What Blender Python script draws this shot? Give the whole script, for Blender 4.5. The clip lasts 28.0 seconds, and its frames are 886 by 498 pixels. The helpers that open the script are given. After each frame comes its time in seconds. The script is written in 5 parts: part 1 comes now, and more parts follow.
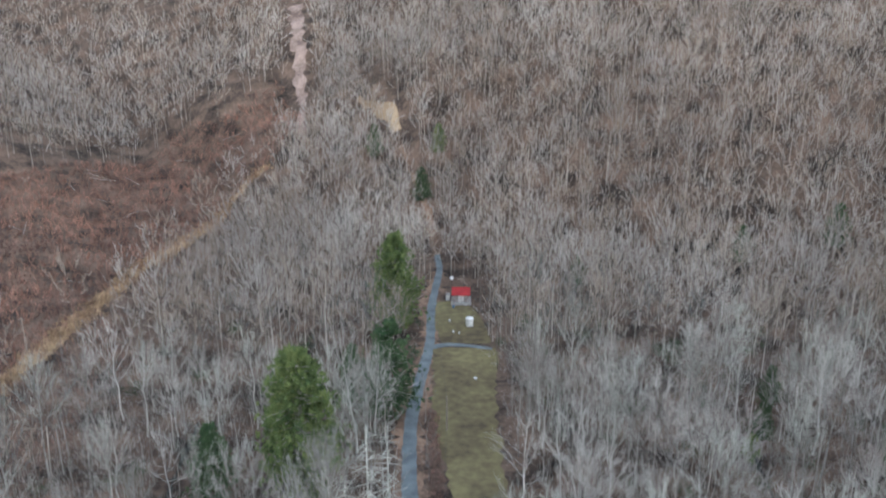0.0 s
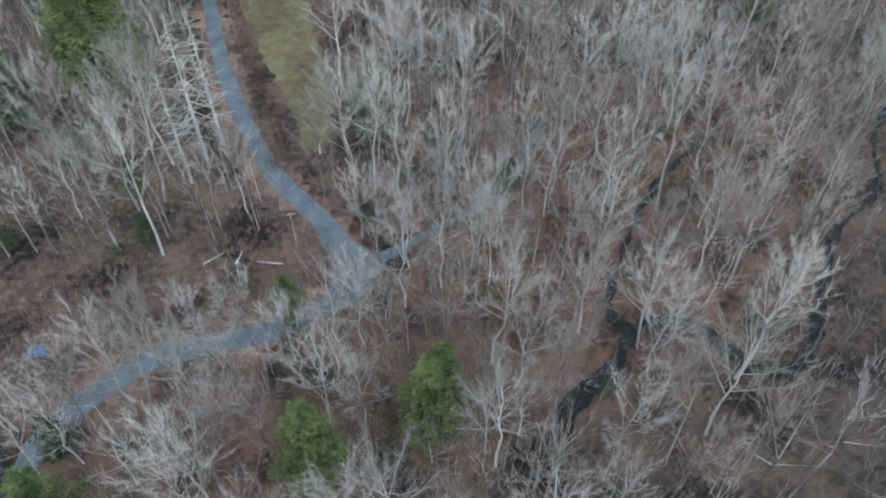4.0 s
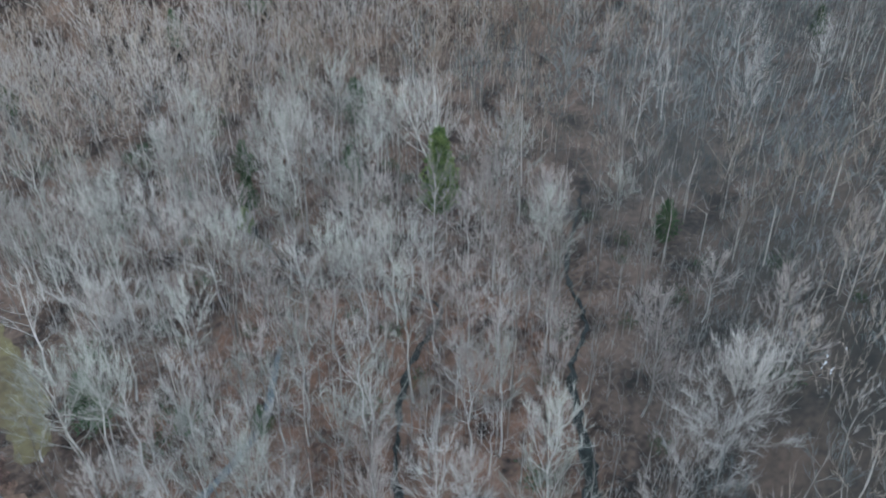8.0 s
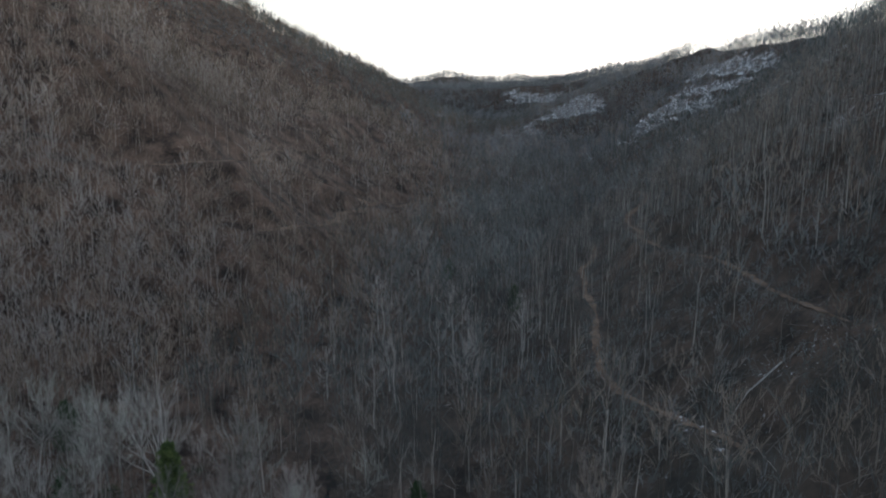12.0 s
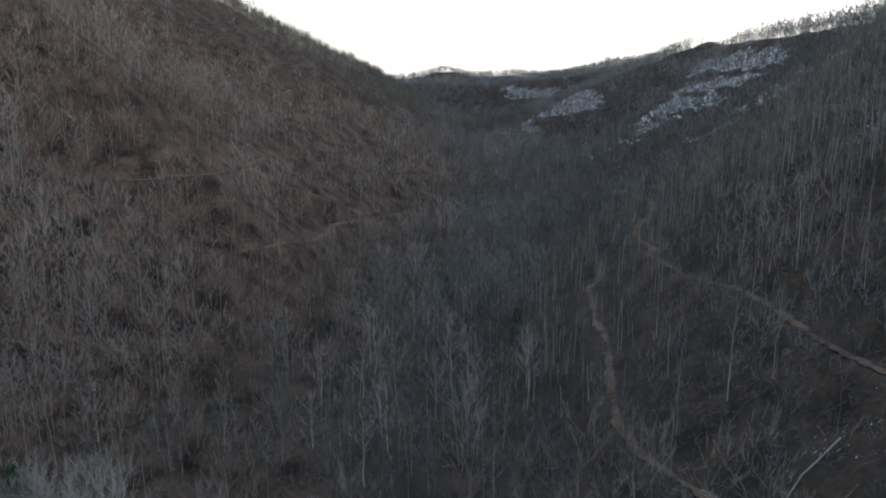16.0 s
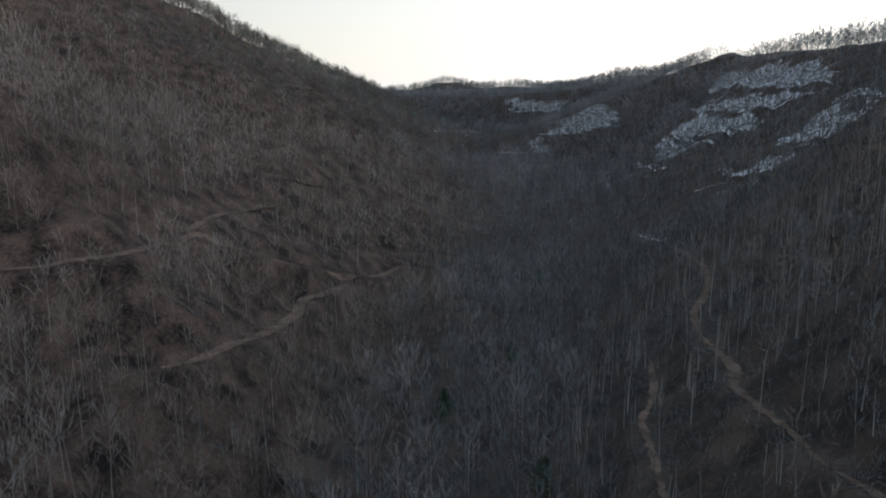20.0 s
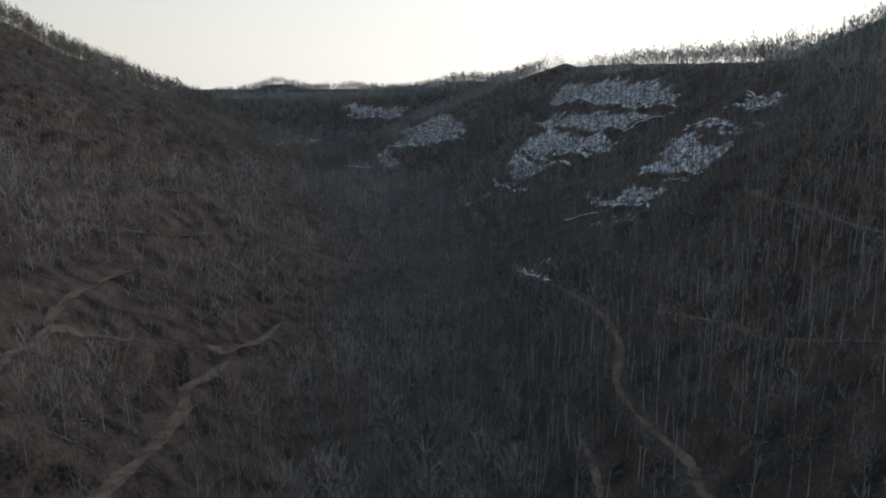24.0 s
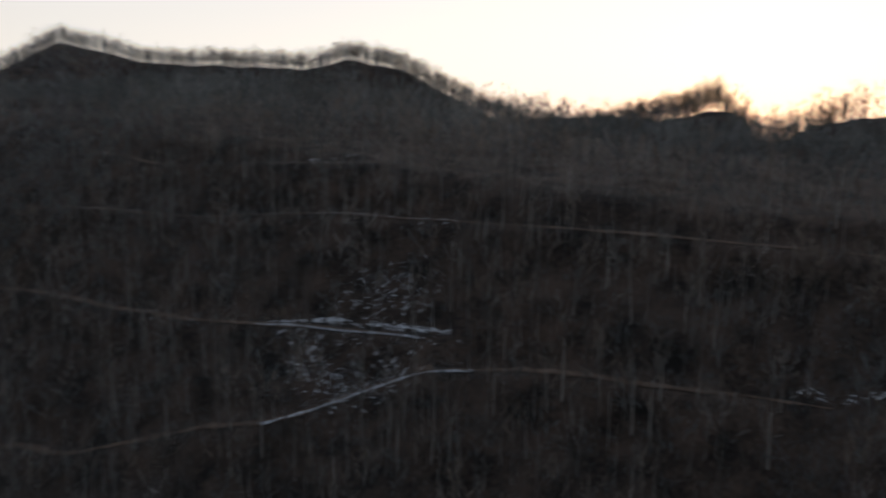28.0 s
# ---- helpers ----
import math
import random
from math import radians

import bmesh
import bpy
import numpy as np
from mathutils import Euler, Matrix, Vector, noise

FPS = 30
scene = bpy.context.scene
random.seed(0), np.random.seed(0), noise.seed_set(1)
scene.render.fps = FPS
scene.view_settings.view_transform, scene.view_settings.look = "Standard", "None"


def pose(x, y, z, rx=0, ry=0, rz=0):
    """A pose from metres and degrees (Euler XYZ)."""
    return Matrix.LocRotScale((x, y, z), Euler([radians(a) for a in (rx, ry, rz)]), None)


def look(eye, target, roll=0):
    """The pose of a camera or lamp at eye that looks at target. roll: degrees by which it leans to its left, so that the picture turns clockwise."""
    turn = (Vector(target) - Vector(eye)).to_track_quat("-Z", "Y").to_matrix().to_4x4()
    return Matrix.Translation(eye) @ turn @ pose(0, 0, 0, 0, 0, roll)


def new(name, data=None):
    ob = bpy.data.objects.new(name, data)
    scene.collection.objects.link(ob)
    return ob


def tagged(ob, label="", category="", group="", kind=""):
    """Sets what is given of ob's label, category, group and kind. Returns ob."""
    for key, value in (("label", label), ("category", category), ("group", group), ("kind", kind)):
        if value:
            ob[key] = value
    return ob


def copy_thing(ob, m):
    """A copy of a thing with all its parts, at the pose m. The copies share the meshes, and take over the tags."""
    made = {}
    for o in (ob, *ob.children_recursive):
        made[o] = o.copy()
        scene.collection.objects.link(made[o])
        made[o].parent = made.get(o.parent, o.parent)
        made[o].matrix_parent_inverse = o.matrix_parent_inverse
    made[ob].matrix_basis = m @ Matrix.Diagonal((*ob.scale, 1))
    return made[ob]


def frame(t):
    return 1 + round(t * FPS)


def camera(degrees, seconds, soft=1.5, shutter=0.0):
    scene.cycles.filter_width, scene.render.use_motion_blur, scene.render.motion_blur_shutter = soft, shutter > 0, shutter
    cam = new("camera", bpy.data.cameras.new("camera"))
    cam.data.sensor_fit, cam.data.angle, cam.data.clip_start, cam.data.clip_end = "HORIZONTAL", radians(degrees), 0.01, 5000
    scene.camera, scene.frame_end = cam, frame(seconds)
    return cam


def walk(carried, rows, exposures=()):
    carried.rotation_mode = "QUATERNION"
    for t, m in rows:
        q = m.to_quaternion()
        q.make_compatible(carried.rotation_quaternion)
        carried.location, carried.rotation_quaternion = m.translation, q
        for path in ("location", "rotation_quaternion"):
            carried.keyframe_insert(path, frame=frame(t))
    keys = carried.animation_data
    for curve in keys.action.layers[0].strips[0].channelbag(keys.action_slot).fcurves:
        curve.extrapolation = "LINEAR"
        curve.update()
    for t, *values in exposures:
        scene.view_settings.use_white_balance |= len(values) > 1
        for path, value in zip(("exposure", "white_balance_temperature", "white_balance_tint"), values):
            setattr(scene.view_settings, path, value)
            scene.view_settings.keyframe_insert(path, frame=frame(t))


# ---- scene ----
cam = camera(59.8, 28.0, 2.0, 0.1)
# seconds, eye, heading, tilt and lean in degrees
PATH = [
    (0.0, 0, 0, 82, -2.73, -18.36, 0.0), (0.25, 0, 0, 82, -2.7, -24.2, 0.1), (0.5, 0, 0, 82, -2.68, -24.63, 0.18),
    (0.9, 0, 0, 82, -3.0, -24.6, 0.3), (1.0, 0, 0, 82, -3.91, -24.59, 0.34), (1.2, 0, 0, 82, -8.4, -24.75, 0.4),
    (1.5, 0, 0, 82, -9.84, -24.91, 0.44), (1.8, 0, 0, 82, -9.86, -29.83, 0.5), (2.0, 0, 0, 82, -9.9, -33.32, 0.45),
    (2.5, 0, 0, 82, -9.99, -41.75, 0.49), (2.8, 0, 0, 82, -9.97, -46.85, 0.48), (3.0, 0, 0, 82, -10.0, -50.0, 0.48),
    (3.5, 0, 0, 82, -9.99, -50.15, 0.52), (3.7, 0, 0, 82, -12.0, -50.1, 0.45), (4.0, 0, 0, 82, -19.01, -50.11, 0.28),
    (4.5, 0, 0, 82, -27.81, -50.26, -0.46), (6.5, 0, 0, 82, -31.64, -41.37, -0.09), (7.0, 0, 0, 82, -33.6, -41.38, -0.2),
    (7.3, 0, 0, 82, -38.19, -41.45, -0.1), (7.5, 0, 0, 82, -42.02, -41.44, -0.04), (7.7, 0, 0, 82, -44.0, -39.01, -0.1),
    (8.0, 0, 0, 82, -44.21, -33.71, -0.34), (8.5, 0, 0, 82, -44.34, -25.62, -0.34), (9.0, 0, 0, 82, -44.46, -17.3, -0.27),
    (9.2, 0, 0, 82, -44.55, -14.09, -0.2), (9.5, 0, 0, 82, -44.71, -11.62, -0.07), (10.0, 0, 0, 82, -46.98, -11.67, 0.12),
    (10.2, 0, 0, 82, -50.0, -11.6, 0.3), (10.5, 0, 0, 82, -54.75, -11.71, 0.49), (11.0, 0, 0, 82, -60.0, -11.8, 0.6),
    (11.5, 0.2, 0.1, 82, -64.45, -11.9, 0.6), (13.5, 4.28, 2.24, 82.2, -65.37, -12.35, 0.39), (14.0, 7.99, 3.83, 84.01, -65.29, -12.55, 0.23),
    (14.5, 13.59, 6.16, 86.3, -65.22, -12.44, 0.09), (15.0, 16.87, 7.63, 86.99, -65.47, -12.4, 0.06), (15.5, 17.44, 7.78, 86.9, -65.39, -12.55, 0.09),
    (16.0, 20.28, 9.03, 86.5, -65.1, -12.58, -0.03), (16.5, 26.94, 12.09, 86.4, -64.84, -12.66, -0.14), (17.0, 37.13, 17.2, 87.04, -64.68, -12.68, -0.2),
    (17.5, 48.72, 22.04, 89.19, -64.44, -12.82, -0.14), (18.0, 60.72, 27.83, 90.74, -64.47, -12.8, -0.19), (18.5, 71.44, 31.75, 92.84, -64.27, -12.76, -0.34),
    (19.0, 81.98, 35.94, 95.45, -64.13, -12.68, -0.45), (19.5, 89.99, 39.03, 97.2, -64.37, -12.29, -0.5), (20.0, 93.88, 40.9, 97.4, -64.82, -12.08, -0.42),
    (20.5, 94.14, 40.9, 97.71, -64.81, -12.04, -0.38), (22.5, 106.12, 50.36, 110.25, -70.89, -12.53, -0.64), (23.0, 108.71, 57.42, 112.72, -73.75, -12.54, -0.56),
    (23.5, 109.61, 64.93, 115.51, -74.75, -12.52, -0.6), (24.0, 109.3, 72.96, 118.66, -77.51, -12.56, -0.42), (24.5, 108.76, 80.86, 122.16, -82.87, -12.68, -0.03),
    (25.0, 109.17, 87.08, 125.28, -88.39, -12.78, 0.42), (25.2, 109.3, 90.4, 126.5, -95.0, -12.9, 0.5), (25.5, 109.9, 95.87, 128.11, -101.19, -13.04, 0.56),
    (26.0, 110.76, 103.9, 130.57, -103.59, -13.27, 0.47), (26.5, 113.66, 109.77, 132.48, -103.08, -13.26, 0.38), (27.0, 119.38, 111.99, 133.71, -102.58, -11.72, 0.05),
    (27.5, 127.24, 112.18, 134.28, -102.3, -11.69, -0.18), (27.6, 128.6, 111.3, 134.2, -103.4, -11.5, -0.1), (27.7, 129.7, 109.6, 134.1, -108.3, -11.2, 0.1),
    (27.8, 130.7, 107.4, 134.0, -116.6, -10.7, 0.3), (27.9, 131.5, 104.9, 134.0, -127.0, -10.3, 0.5), (28.0, 132.29, 102.15, 134.0, -137.6, -10.1, 0.7),
]
EXPOSURES = [
    (0.0, 2.18, 5480, 7), (2.0, 2.13, 5500, 5), (4.0, 2.38, 5460, 5), (8.0, 2.35, 5260, 4), (9.0, 2.25, 5110, 3), (9.5, 1.0, 5200, 4), (10.0, 0.75, 5340, 5), (11.0, 0.48, 5220, 5), (14.0, 0.55, 5200, 6), (18.0, 0.46, 5140, 6), (20.0, 0.18, 5120, 5),
    (23.0, 0.0, 5120, 4), (24.6, -0.08, 5130, 5), (26.0, 0.2, 5300, 8), (27.4, 0.28, 5320, 9), (28.0, -0.75, 5370, 10),
]
walk(cam, [(t, pose(x, y, z, 90 + tilt, 0, turn) @ pose(0, 0, 0, 0, 0, lean)) for t, x, y, z, turn, tilt, lean in PATH], EXPOSURES)

# ---- world and sun: dusk, the sun low behind the southern ridge ----
SUN_HEADING, SUN_HEIGHT = 160.0, 2.5
world = bpy.data.worlds.new("dusk_sky")
scene.world = world
world.use_nodes = True
wn = world.node_tree
sky = wn.nodes.new("ShaderNodeTexSky")
sky.sky_type, sky.sun_disc = "NISHITA", False
sky.sun_elevation, sky.sun_rotation = radians(SUN_HEIGHT), radians(SUN_HEADING)
sky.air_density, sky.dust_density, sky.ozone_density = 1.0, 1.0, 1.5
# thin bright cloud over the whole sky, brightest low down, added to the clear sky's light
where = wn.nodes.new("ShaderNodeTexCoord")
axes = wn.nodes.new("ShaderNodeSeparateXYZ")
wn.links.new(where.outputs["Generated"], axes.inputs[0])
cloud = wn.nodes.new("ShaderNodeValToRGB")
for place, colour in ((0.0, (7.6, 6.2, 4.7, 1)), (0.04, (7.2, 6.4, 5.4, 1)), (0.11, (6.3, 6.5, 6.5, 1)), (0.30, (2.7, 3.2, 3.8, 1)), (0.9, (1.2, 1.6, 2.1, 1))):
    stop = cloud.color_ramp.elements[0] if place == 0.0 else cloud.color_ramp.elements[1] if place == 0.9 else cloud.color_ramp.elements.new(place)
    stop.position, stop.color = place, colour
wn.links.new(axes.outputs["Z"], cloud.inputs[0])
# the cloud is brighter towards the hidden sun than away from it
toward = wn.nodes.new("ShaderNodeVectorMath")
toward.operation = "DOT_PRODUCT"
toward.inputs[1].default_value = (math.sin(radians(SUN_HEADING)), math.cos(radians(SUN_HEADING)), 0.0)
wn.links.new(where.outputs["Generated"], toward.inputs[0])
share = wn.nodes.new("ShaderNodeMapRange")
share.inputs["From Min"].default_value, share.inputs["From Max"].default_value = -1.0, 1.0
share.inputs["To Min"].default_value, share.inputs["To Max"].default_value = 0.25, 1.75
wn.links.new(toward.outputs["Value"], share.inputs[0])
glow = wn.nodes.new("ShaderNodeMix")
glow.data_type, glow.blend_type = "RGBA", "MULTIPLY"
glow.inputs[0].default_value = 1.0
wn.links.new(cloud.outputs[0], glow.inputs[6])
wn.links.new(share.outputs[0], glow.inputs[7])
both = wn.nodes.new("ShaderNodeMix")
both.data_type, both.blend_type = "RGBA", "ADD"
both.inputs[0].default_value = 1.0
wn.links.new(glow.outputs[2], both.inputs[6])
wn.links.new(sky.outputs[0], both.inputs[7])
both.inputs[0].default_value = 0.4
wn.links.new(both.outputs[2], wn.nodes["Background"].inputs[0])
wn.nodes["Background"].inputs[1].default_value = 0.15
sun = new("sun", bpy.data.lights.new("sun", "SUN"))
sun.data.energy, sun.data.angle, sun.data.color = 0.6, radians(0.5), (1.0, 0.72, 0.5)
sun.matrix_world = look((0, 0, 0), (-math.sin(radians(SUN_HEADING)), -math.cos(radians(SUN_HEADING)), -math.tan(radians(SUN_HEIGHT))))


# ---- materials ----
def material(name, low, high, scale=1.0, rough=0.9, metal=0.0, bump=0.0, fine=None, island=0.0, spec=0.2, object_random=0.0, thin=0.0, ends=(0.2, 0.8)):
    """Two colours mixed by noise at two scales, in metres, with fine relief."""
    m = bpy.data.materials.new(name)
    m.use_nodes = True
    n, l = m.node_tree.nodes, m.node_tree.links
    bsdf = n["Principled BSDF"]
    bsdf.inputs["Roughness"].default_value = rough
    bsdf.inputs["Metallic"].default_value = metal
    bsdf.inputs["Specular IOR Level"].default_value = spec
    geo = n.new("ShaderNodeNewGeometry")
    a, b = n.new("ShaderNodeTexNoise"), n.new("ShaderNodeTexNoise")
    for node, s in ((a, scale), (b, fine or scale * 9)):
        l.new(geo.outputs["Position"], node.inputs["Vector"])
        node.inputs["Scale"].default_value = s
        node.inputs["Detail"].default_value = 5
    mix = n.new("ShaderNodeMath")
    mix.operation = "MULTIPLY_ADD"
    l.new(a.outputs["Fac"], mix.inputs[0])
    mix.inputs[1].default_value = 1.6
    l.new(b.outputs["Fac"], mix.inputs[2])
    sub = n.new("ShaderNodeMath")
    sub.operation = "SUBTRACT"
    l.new(mix.outputs[0], sub.inputs[0])
    sub.inputs[1].default_value = 0.8
    last = sub
    for weight, source in ((island, geo.outputs["Random Per Island"]), (object_random, None)):
        if weight:
            if source is None:
                source = n.new("ShaderNodeObjectInfo").outputs["Random"]
            add = n.new("ShaderNodeMath")
            add.operation = "MULTIPLY_ADD"
            l.new(source, add.inputs[0])
            add.inputs[1].default_value = weight
            l.new(last.outputs[0], add.inputs[2])
            less = n.new("ShaderNodeMath")
            less.operation = "SUBTRACT"
            l.new(add.outputs[0], less.inputs[0])
            less.inputs[1].default_value = weight / 2
            last = less
    ramp = n.new("ShaderNodeValToRGB")
    ramp.color_ramp.elements[0].position, ramp.color_ramp.elements[0].color = ends[0], (*low, 1)
    ramp.color_ramp.elements[1].position, ramp.color_ramp.elements[1].color = ends[1], (*high, 1)
    l.new(last.outputs[0], ramp.inputs[0])
    l.new(ramp.outputs[0], bsdf.inputs["Base Color"])
    if bump:
        bp = n.new("ShaderNodeBump")
        bp.inputs["Strength"].default_value = 0.6
        bp.inputs["Distance"].default_value = bump
        l.new(b.outputs["Fac"], bp.inputs["Height"])
        l.new(bp.outputs[0], bsdf.inputs["Normal"])
    if thin:
        # thin twigs and sprays take light from both sides
        through_it, blend = n.new("ShaderNodeBsdfTranslucent"), n.new("ShaderNodeMixShader")
        l.new(ramp.outputs[0], through_it.inputs["Color"])
        blend.inputs[0].default_value = thin
        l.new(bsdf.outputs[0], blend.inputs[1])
        l.new(through_it.outputs[0], blend.inputs[2])
        l.new(blend.outputs[0], n["Material Output"].inputs["Surface"])
    return m


BARK = material("grey_bark", (0.14, 0.134, 0.122), (0.51, 0.495, 0.465), 0.25, bump=0.02, fine=6, object_random=0.7)
PALE_BARK = material("pale_sycamore_bark", (0.34, 0.325, 0.30), (0.68, 0.665, 0.635), 0.5, bump=0.01, fine=3, object_random=0.2)
TWIG = material("bare_twigs", (0.21, 0.203, 0.19), (0.48, 0.466, 0.443), 0.12, fine=1.5, island=0.12, object_random=0.6, thin=0.45)
GREEN_TWIG = material("lichened_twigs", (0.22, 0.228, 0.206), (0.50, 0.51, 0.47), 0.12, fine=1.5, island=0.12, object_random=0.7, thin=0.45)
PINK_TWIG = material("pinkish_twigs", (0.235, 0.208, 0.192), (0.50, 0.455, 0.425), 0.12, fine=1.5, island=0.12, object_random=0.5, thin=0.45)
SNAG_WOOD = material("dead_grey_green_wood", (0.25, 0.255, 0.23), (0.52, 0.525, 0.48), 0.5, fine=3, island=0.3)
PALE_TWIG = material("pale_twigs", (0.36, 0.345, 0.325), (0.60, 0.58, 0.55), 0.3, fine=2, island=0.15, thin=0.45)
WOOD = material("brown_winter_wood", (0.225, 0.192, 0.160), (0.44, 0.388, 0.332), 0.022, fine=0.16, island=0.12, thin=0.45)
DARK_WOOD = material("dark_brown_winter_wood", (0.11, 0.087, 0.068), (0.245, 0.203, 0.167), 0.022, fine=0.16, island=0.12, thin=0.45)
LIGHT_WOOD = material("light_grey_winter_wood", (0.27, 0.255, 0.24), (0.50, 0.475, 0.45), 0.022, fine=0.16, island=0.12, thin=0.45)
# Lichen grey-green, pushed cooler and darker to paint slope shade into the wood
COOL_WOOD = material("grey_green_lichen_and_shade_wood", (0.145, 0.158, 0.155), (0.33, 0.352, 0.35), 0.022, fine=0.16, island=0.12, thin=0.45)
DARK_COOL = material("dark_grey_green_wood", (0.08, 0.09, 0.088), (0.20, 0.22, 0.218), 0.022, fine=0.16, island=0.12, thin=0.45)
# Blue-grey that paints distance haze into the wood's own colour
HAZE_WOOD = material("haze_tinted_winter_wood", (0.15, 0.16, 0.17), (0.36, 0.378, 0.398), 0.022, fine=0.16, island=0.12, thin=0.45)
SLIM_TRUNK = material("thin_grey_trunks", (0.10, 0.096, 0.09), (0.56, 0.54, 0.50), 0.05, fine=0.35, island=1.0, ends=(0.35, 0.9))
TRUNKS = material("pale_grey_trunks", (0.125, 0.11, 0.096), (0.54, 0.505, 0.46), 0.05, fine=0.35, island=1.0, ends=(0.45, 1.0))
NEEDLE = material("pine_needles", (0.06, 0.10, 0.04), (0.22, 0.27, 0.10), 0.5, fine=3, island=0.3, object_random=0.2, thin=0.3)
HEMLOCK = material("hemlock_needles", (0.025, 0.055, 0.026), (0.08, 0.125, 0.055), 0.5, fine=3, island=0.4, object_random=0.2)
LAUREL = material("laurel_leaves", (0.02, 0.04, 0.02), (0.06, 0.095, 0.045), 0.6, fine=4, island=0.5)
GRAVEL = material("worn_grey_blue_asphalt", (0.08, 0.096, 0.106), (0.155, 0.175, 0.185), 0.35, rough=0.75, bump=0.01, fine=9)
DIRT = material("bare_tan_dirt", (0.085, 0.06, 0.043), (0.255, 0.182, 0.13), 0.16, bump=0.05, fine=0.9)
TAN_GRASS = material("dead_tan_grass", (0.15, 0.105, 0.066), (0.31, 0.235, 0.155), 0.12, bump=0.05, fine=1.5)
SWATHE = material("faded_pink_grass", (0.11, 0.078, 0.065), (0.32, 0.245, 0.21), 0.09, bump=0.05, fine=0.8)
STRAW = material("straw_tufts", (0.13, 0.08, 0.045), (0.54, 0.40, 0.25), 0.12, fine=0.7, island=0.7)
GRASS = material("winter_grass", (0.072, 0.055, 0.034), (0.165, 0.143, 0.07), 0.07, bump=0.03, fine=0.6)
LEAF_EDGE = material("pale_leaf_litter", (0.06, 0.04, 0.03), (0.25, 0.165, 0.115), 0.12, bump=0.04, fine=1.2)
WATER = material("dark_creek_water", (0.012, 0.014, 0.012), (0.035, 0.04, 0.038), 0.5, rough=0.6, spec=0.08, fine=3)
CLEAR_BRUSH = material("rusty_brush", (0.055, 0.033, 0.03), (0.33, 0.19, 0.14), 0.05, fine=0.3, island=0.7)
BRUSH = material("red_brown_brush", (0.055, 0.036, 0.032), (0.30, 0.19, 0.15), 0.05, fine=0.8, island=0.6)
SNOW = material("thin_snow", (0.66, 0.68, 0.71), (0.86, 0.88, 0.90), 0.3, rough=0.7, fine=2)
DEADWOOD = material("weathered_log", (0.09, 0.082, 0.075), (0.32, 0.30, 0.28), 0.6, bump=0.02, fine=5, object_random=0.3)
RED_METAL = material("red_painted_sheet_metal", (0.22, 0.02, 0.022), (0.36, 0.036, 0.036), 0.5, rough=0.5, fine=3)
WHITE_PAINT = material("weathered_white_paint", (0.40, 0.405, 0.40), (0.66, 0.665, 0.66), 0.6, rough=0.5, fine=5)
GREY_BOARD = material("grey_boards", (0.16, 0.15, 0.145), (0.34, 0.33, 0.32), 1.2, fine=8)
BLUE_TARP = material("blue_plastic", (0.05, 0.09, 0.15), (0.12, 0.18, 0.27), 1.0, rough=0.5, fine=6)
WIRE = material("dark_cable", (0.02, 0.02, 0.02), (0.05, 0.05, 0.05), 1.0, rough=0.5)
POLE_WOOD = material("weathered_pole_wood", (0.16, 0.13, 0.105), (0.36, 0.31, 0.265), 0.7, bump=0.01, fine=7)


# ---- terrain ---- begin
def smax(a, b, k):
    h = np.clip(0.5 + 0.5 * (a - b) / k, 0, 1)
    return b + (a - b) * h + k * h * (1 - h)


def smin(a, b, k):
    return -smax(-a, -b, k)


def along(x, y, line):
    """Distance to a line of points (x, y, more...), the interpolated rest, and the distance signed + on its right-hand side."""
    best = np.full(x.shape, 1e18)
    rest, side = np.zeros(x.shape), np.ones(x.shape)
    for p, q in zip(line, line[1:]):
        dx, dy = q[0] - p[0], q[1] - p[1]
        u = np.clip(((x - p[0]) * dx + (y - p[1]) * dy) / (dx * dx + dy * dy), 0, 1)
        ex, ey = x - p[0] - u * dx, y - p[1] - u * dy
        d = ex * ex + ey * ey
        near = d < best
        best = np.where(near, d, best)
        if len(p) > 2:
            rest = np.where(near, p[2] + u * (q[2] - p[2]), rest)
        side = np.where(near, np.where(dx * ey - dy * ex < 0, 1.0, -1.0), side)
    best = np.sqrt(best)
    return best, rest, best * side


def waves(x, y, size, seed, layers=4):
    """Smooth noise of about -1 to 1."""
    rng = np.random.RandomState(seed)
    out, gain, total = np.zeros(np.shape(x)), 1.0, 0.0
    for k in range(layers):
        for j in range(4):
            a, ph = rng.uniform(0, math.tau), rng.uniform(0, math.tau)
            f = math.tau / size * 2 ** k * rng.uniform(0.7, 1.4)
            out += gain * np.sin((x * math.cos(a) + y * math.sin(a)) * f + ph + 1.3 * np.sin((y * math.cos(a) - x * math.sin(a)) * f * 0.6 + ph * 2)) / 3
        total += gain
        gain *= 0.5
    return out / total


TOE = [(-500, -330), (-160, -90), (20, -12), (67, 28), (88, 46), (125, 58), (200, 80), (298, 100), (395, 113), (496, 133), (700, 194), (1000, 274), (1300, 394), (1500, 600), (1800, 1000), (2400, 2400)]
HILL_N = [(-350, 820, 200), (-150, 740, 190), (60, 620, 200), (170, 470, 180), (230, 405, 156), (282, 352, 128), (330, 342, 100), (380, 335, 80), (500, 318, 58), (560, 350, 50), (640, 340, 26)]
RIDGE_A = [(-900, 1500, 330), (300, 860, 290), (480, 760, 246), (600, 690, 214), (700, 645, 184.2), (745, 628, 172.1), (790, 617, 147.8), (840, 610, 135.2), (890, 604, 118.3), (950, 597, 104.2), (1005, 590, 88.3), (1054, 584, 73), (1130, 572, 48), (1220, 556, 25)]
